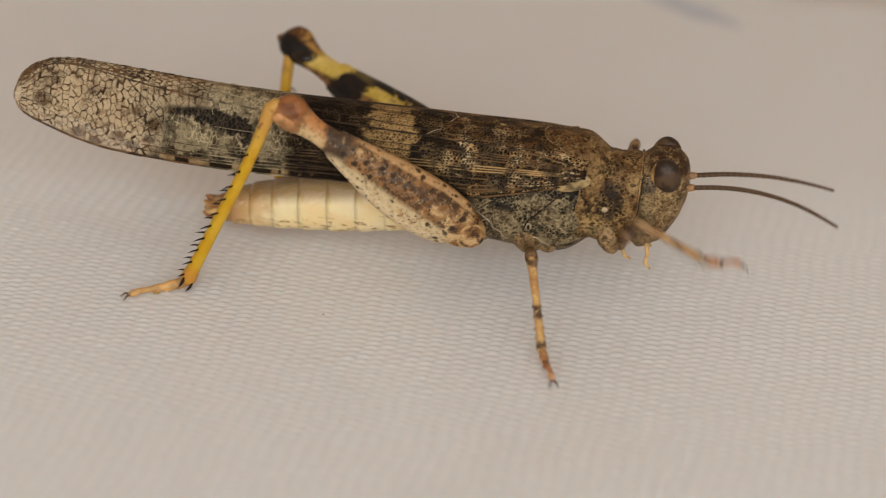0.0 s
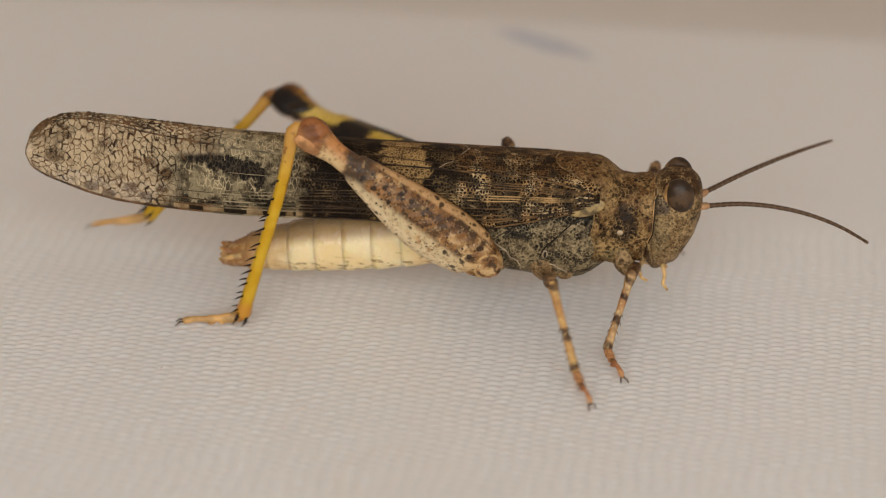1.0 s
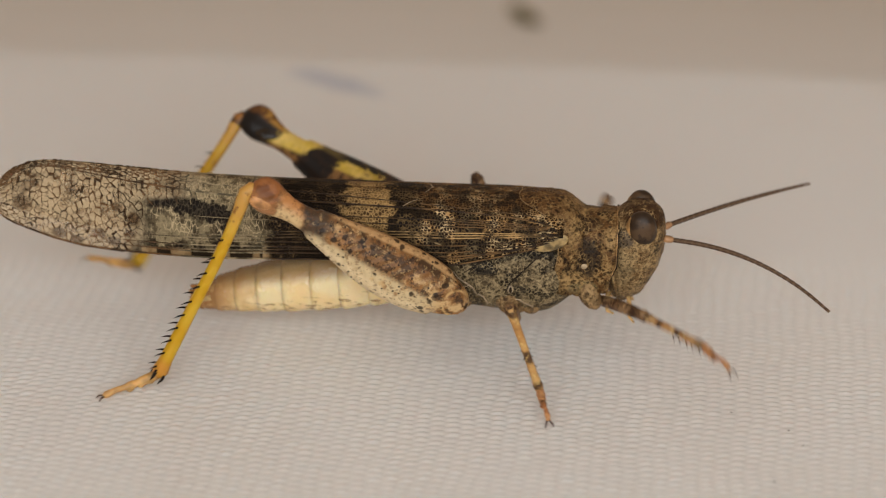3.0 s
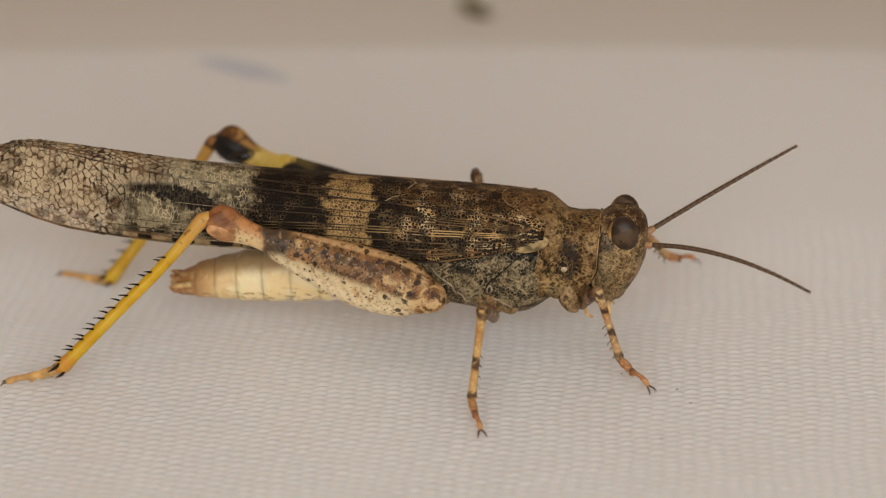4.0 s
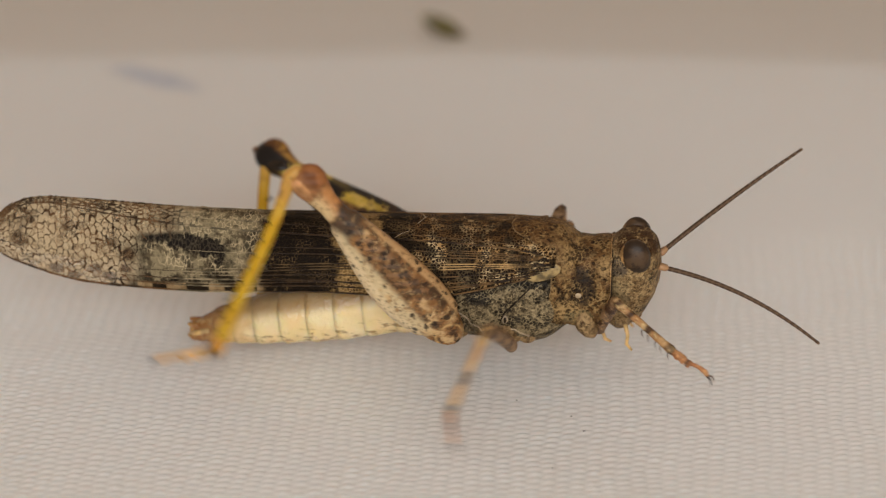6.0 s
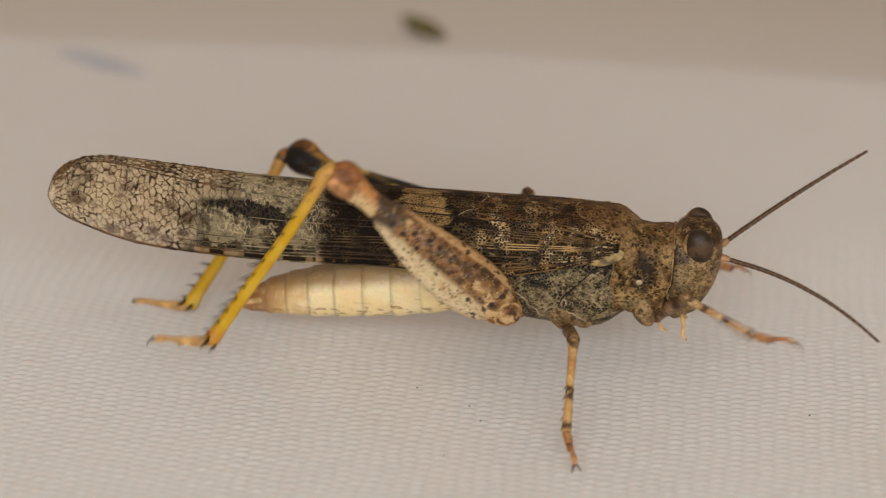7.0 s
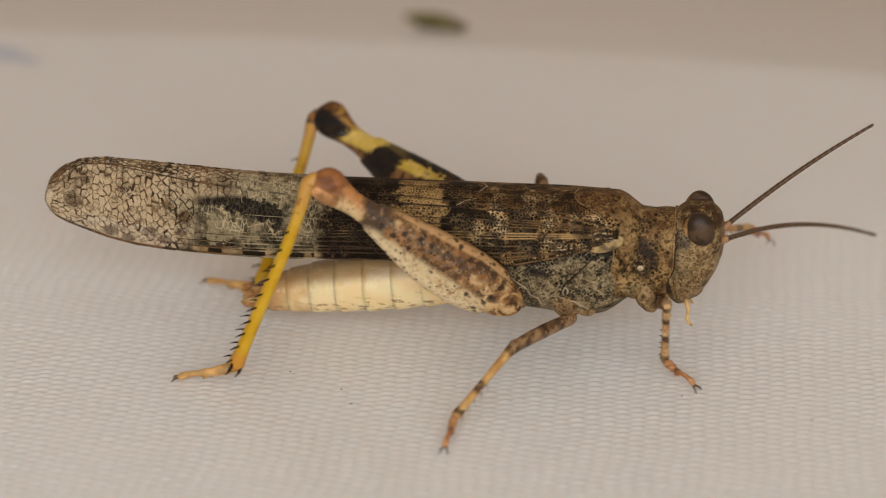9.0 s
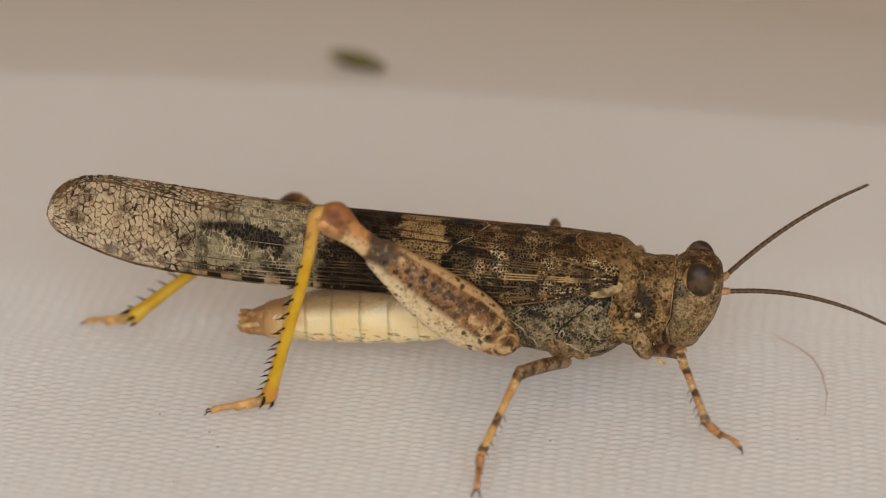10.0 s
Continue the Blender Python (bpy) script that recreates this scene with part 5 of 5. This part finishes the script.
FORE_FAR_SET = [(0, -142, 37, 11), (0.5, -135, 38, 12), (1, -145, 33, 1), (1.5, -140, 43, 10), (2, -140, 38, 5), (2.5, -143, 28, -1), (2.7, -137, 41, 8), (3.8, -140, 41, 6), (4, -146, 24, 6), (4.5, -144, 38, 6), (5, -144, 32, 7), (5.5, -139, 41, 5), (5.7, -138, 40, 3), (6.8, -148, 25, 0), (7, -141, 26, -3), (7.5, -145, 33, -9), (8, -139, 40, 1), (8.5, -136, 41, 1), (9, -140, 38, -0), (9.5, -143, 36, -3), (10, -138, 41, 5)]
# antennae: seconds, pitch and turn of the first part, pitch and turn of the last
NEAR_FEELER = [(0, 19, -35, 6, -44), (0.5, -12, -16, -34, -32), (1, -5, 12, -5, -30), (1.5, -2, -8, -21, -19), (2, -11, -10, -28, -21), (2.5, -25, -24, -39, -35), (2.7, -22, 7, -29, -23), (3.8, 12, -28, -7, -27), (4, 12, -31, -6, -26), (4.5, 9, -31, -10, -23), (5, -24, -2, -34, -14)]
NEAR_FEELER += [(5.5, -25, 4, -34, -12), (5.7, -21, 9, -27, -7), (6.8, -31, 2, -40, -16), (7, -19, 1, -31, -9), (7.5, 0, -12, -13, -20), (8, -36, -43, -23, -76), (8.5, -43, -32, -28, -69), (9, 28, -33, 14, -39), (9.5, 18, -31, -1, -28), (10, -7, 16, -18, 4)]
FAR_FEELER = [(0, -10, 31, -18, 27), (0.5, 7, 33, 1, 30), (1, 5, 42, 1, 40), (1.5, -6, 33, -14, 30), (2, 9, 27, 3, 23), (2.5, -9, 25, -17, 23), (2.7, -5, 35, -8, 33), (3.8, 23, 33, 21, 32), (4, 21, 33, 20, 32), (4.5, 9, 32, 4, 28), (5, -24, 30, -33, 28)]
FAR_FEELER += [(5.5, -2, 31, -4, 29), (5.7, 24, 35, 21, 34), (6.8, 25, 35, 25, 33), (7, 24, 34, 22, 32), (7.5, 32, 31, 28, 27), (8, -13, 45, -13, 46), (8.5, -8, 36, -13, 34), (9, 28, 31, 25, 27), (9.5, 27, 34, 23, 30), (10, 27, 38, 19, 32)]


def foothold(steps, t, arc, ease=(1.0, 1.0)):
    """Where a claw is: on its hold, or swinging over to the next one."""
    for k, (a, b, x, y, *z) in enumerate(steps):
        at = Vector((x, y, z[0] if z else 0.05))
        if a <= t <= b:
            return at
        if k + 1 < len(steps) and b < t < steps[k + 1][0]:
            na, nb, nx, ny, *nz = steps[k + 1]
            s = (t - b) / (na - b)
            e, s = s ** ease[0], s ** ease[1]
            e = e * e * (3 - 2 * e)
            lift = 0.0 if z or nz else arc * math.sin(math.pi * s)
            return at.lerp(Vector((nx, ny, nz[0] if nz else 0.05)), e) + Vector((0, 0, lift))
    return Vector((steps[-1][2], steps[-1][3], 0.05))


def frame_of(origin, way, up):
    """A pose at origin (mm) with x along way and z near up."""
    x = way.normalized()
    z = (up - x * up.dot(x)).normalized()
    y = z.cross(x)
    m = Matrix((x, y, z)).transposed().to_4x4()
    m.translation = origin * MM
    return m


def move_leg(leg, hip, steps, settings, lf, lt, foot_length, arc, spine_up, aim=(0, 0, 1), ease=(1.0, 1.0)):
    """Keys a leg: its foot keeps to its holds while the body passes over them."""
    femur, tibia, tarsus = leg
    rows = ([], [], [])
    for t in TICKS:
        m = glide(BODY_ROWS, t)
        h = (m @ (Vector(hip) * MM)) / MM
        foot = foothold(steps, t, arc, ease)
        bearing, rise, th = (radians(np.interp(t, [q[0] for q in settings], [q[k] for q in settings])) for k in (1, 2, 3))
        a = foot + foot_length * Vector((math.cos(rise) * math.cos(bearing), math.cos(rise) * math.sin(bearing), math.sin(rise)))
        v = a - h
        d = min(v.length, lf + lt - 0.02)
        d = max(d, abs(lf - lt) + 0.3)
        u = v.normalized()
        a = h + u * d
        c = (lf * lf - lt * lt + d * d) / (2 * d)
        rad = math.sqrt(max(lf * lf - c * c, 0.0))
        e1 = (Vector(aim) - u * u.dot(Vector(aim))).normalized()
        e2 = u.cross(e1)
        pole = e1 * math.cos(th) + e2 * math.sin(th)
        knee = h + u * c + pole * rad
        f = frame_of(h, knee - h, pole)
        s = frame_of(knee, a - knee, spine_up(u, pole, knee, a))
        w = frame_of(a, foot - a, Vector((0, 0, 1)))
        inv = m.inverted()
        rows[0].append((t, inv @ f))
        rows[1].append((t, f.inverted() @ s))
        rows[2].append((t, f.inverted() @ w))
    for piece, r in zip(leg, rows):
        walk(piece, r)


def move_antenna(antenna, root, feeler):
    base, rings = antenna
    seg = (ANT_L - 0.4) / ANT_N
    rows = [[] for _ in range(ANT_N)]
    start = []
    ts = [q[0] for q in feeler]
    for t in TICKS:
        p0, y0, p1, y1 = (np.interp(t, ts, [q[k] for q in feeler]) for k in (1, 2, 3, 4))
        ways = []
        for i in range(ANT_N):
            s = min(max((i / (ANT_N - 1) - 0.25) / 0.5, -0.35), 1.35)
            p, y = radians(p0 + (p1 - p0) * s), radians(y0 + (y1 - y0) * s)
            ways.append(Vector((math.cos(p) * math.cos(y), math.cos(p) * math.sin(y), math.sin(p))))
        b = frame_of(Vector(root), ways[0], Vector((0, 0, 1)))
        start.append((t, b))
        at = Vector(root) + ways[0] * 0.4
        for i, way in enumerate(ways):
            rows[i].append((t, b.inverted() @ frame_of(at, way, Vector((0, 0, 1)))))
            at = at + way * seg
    walk(base, start)
    for ring, r in zip(rings, rows):
        walk(ring, r)


def motions():
    walk(hopper, [(t, glide(BODY_ROWS, t)) for t in TICKS])
    walk(bug, BUG_ROWS)
    back = lambda u, pole, knee, a: pole - u * 0.3
    out = lambda u, pole, knee, a: pole
    move_leg(near_hind, (0.32, -2.88, -1.61), HIND_NEAR, HIND_NEAR_SET, 11.28, 10.5, 2.95, 2.8, back, ease=(1.3, 0.6))
    move_leg(far_hind, (-0.54, 2.39, -1.41), HIND_FAR, HIND_FAR_SET, 12.45, 9.45, 2.95, 2.2, back)
    move_leg(near_mid, (3.18, -1.81, -2.99), MID_NEAR, MID_NEAR_SET, 4.64, 4.28, 2.2, 1.2, out)
    move_leg(far_mid, (2.99, 1.68, -2.72), MID_FAR, MID_FAR_SET, 5.34, 5.31, 2.2, 1.2, out)
    move_leg(near_fore, (7.36, -0.91, -2.38), FORE_NEAR, FORE_NEAR_SET, 2.98, 3.61, 2.2, 3.4, out, (0.3, -0.6, 0.8), (0.8, 1.0))
    move_leg(far_fore, (6.57, 1.29, -2.22), FORE_FAR, FORE_FAR_SET, 4.31, 4.58, 2.2, 1.2, out)
    move_antenna(near_antenna, (10.15, -0.5, 1.0), NEAR_FEELER)
    move_antenna(far_antenna, (10.15, 0.5, 1.1), FAR_FEELER)


motions()
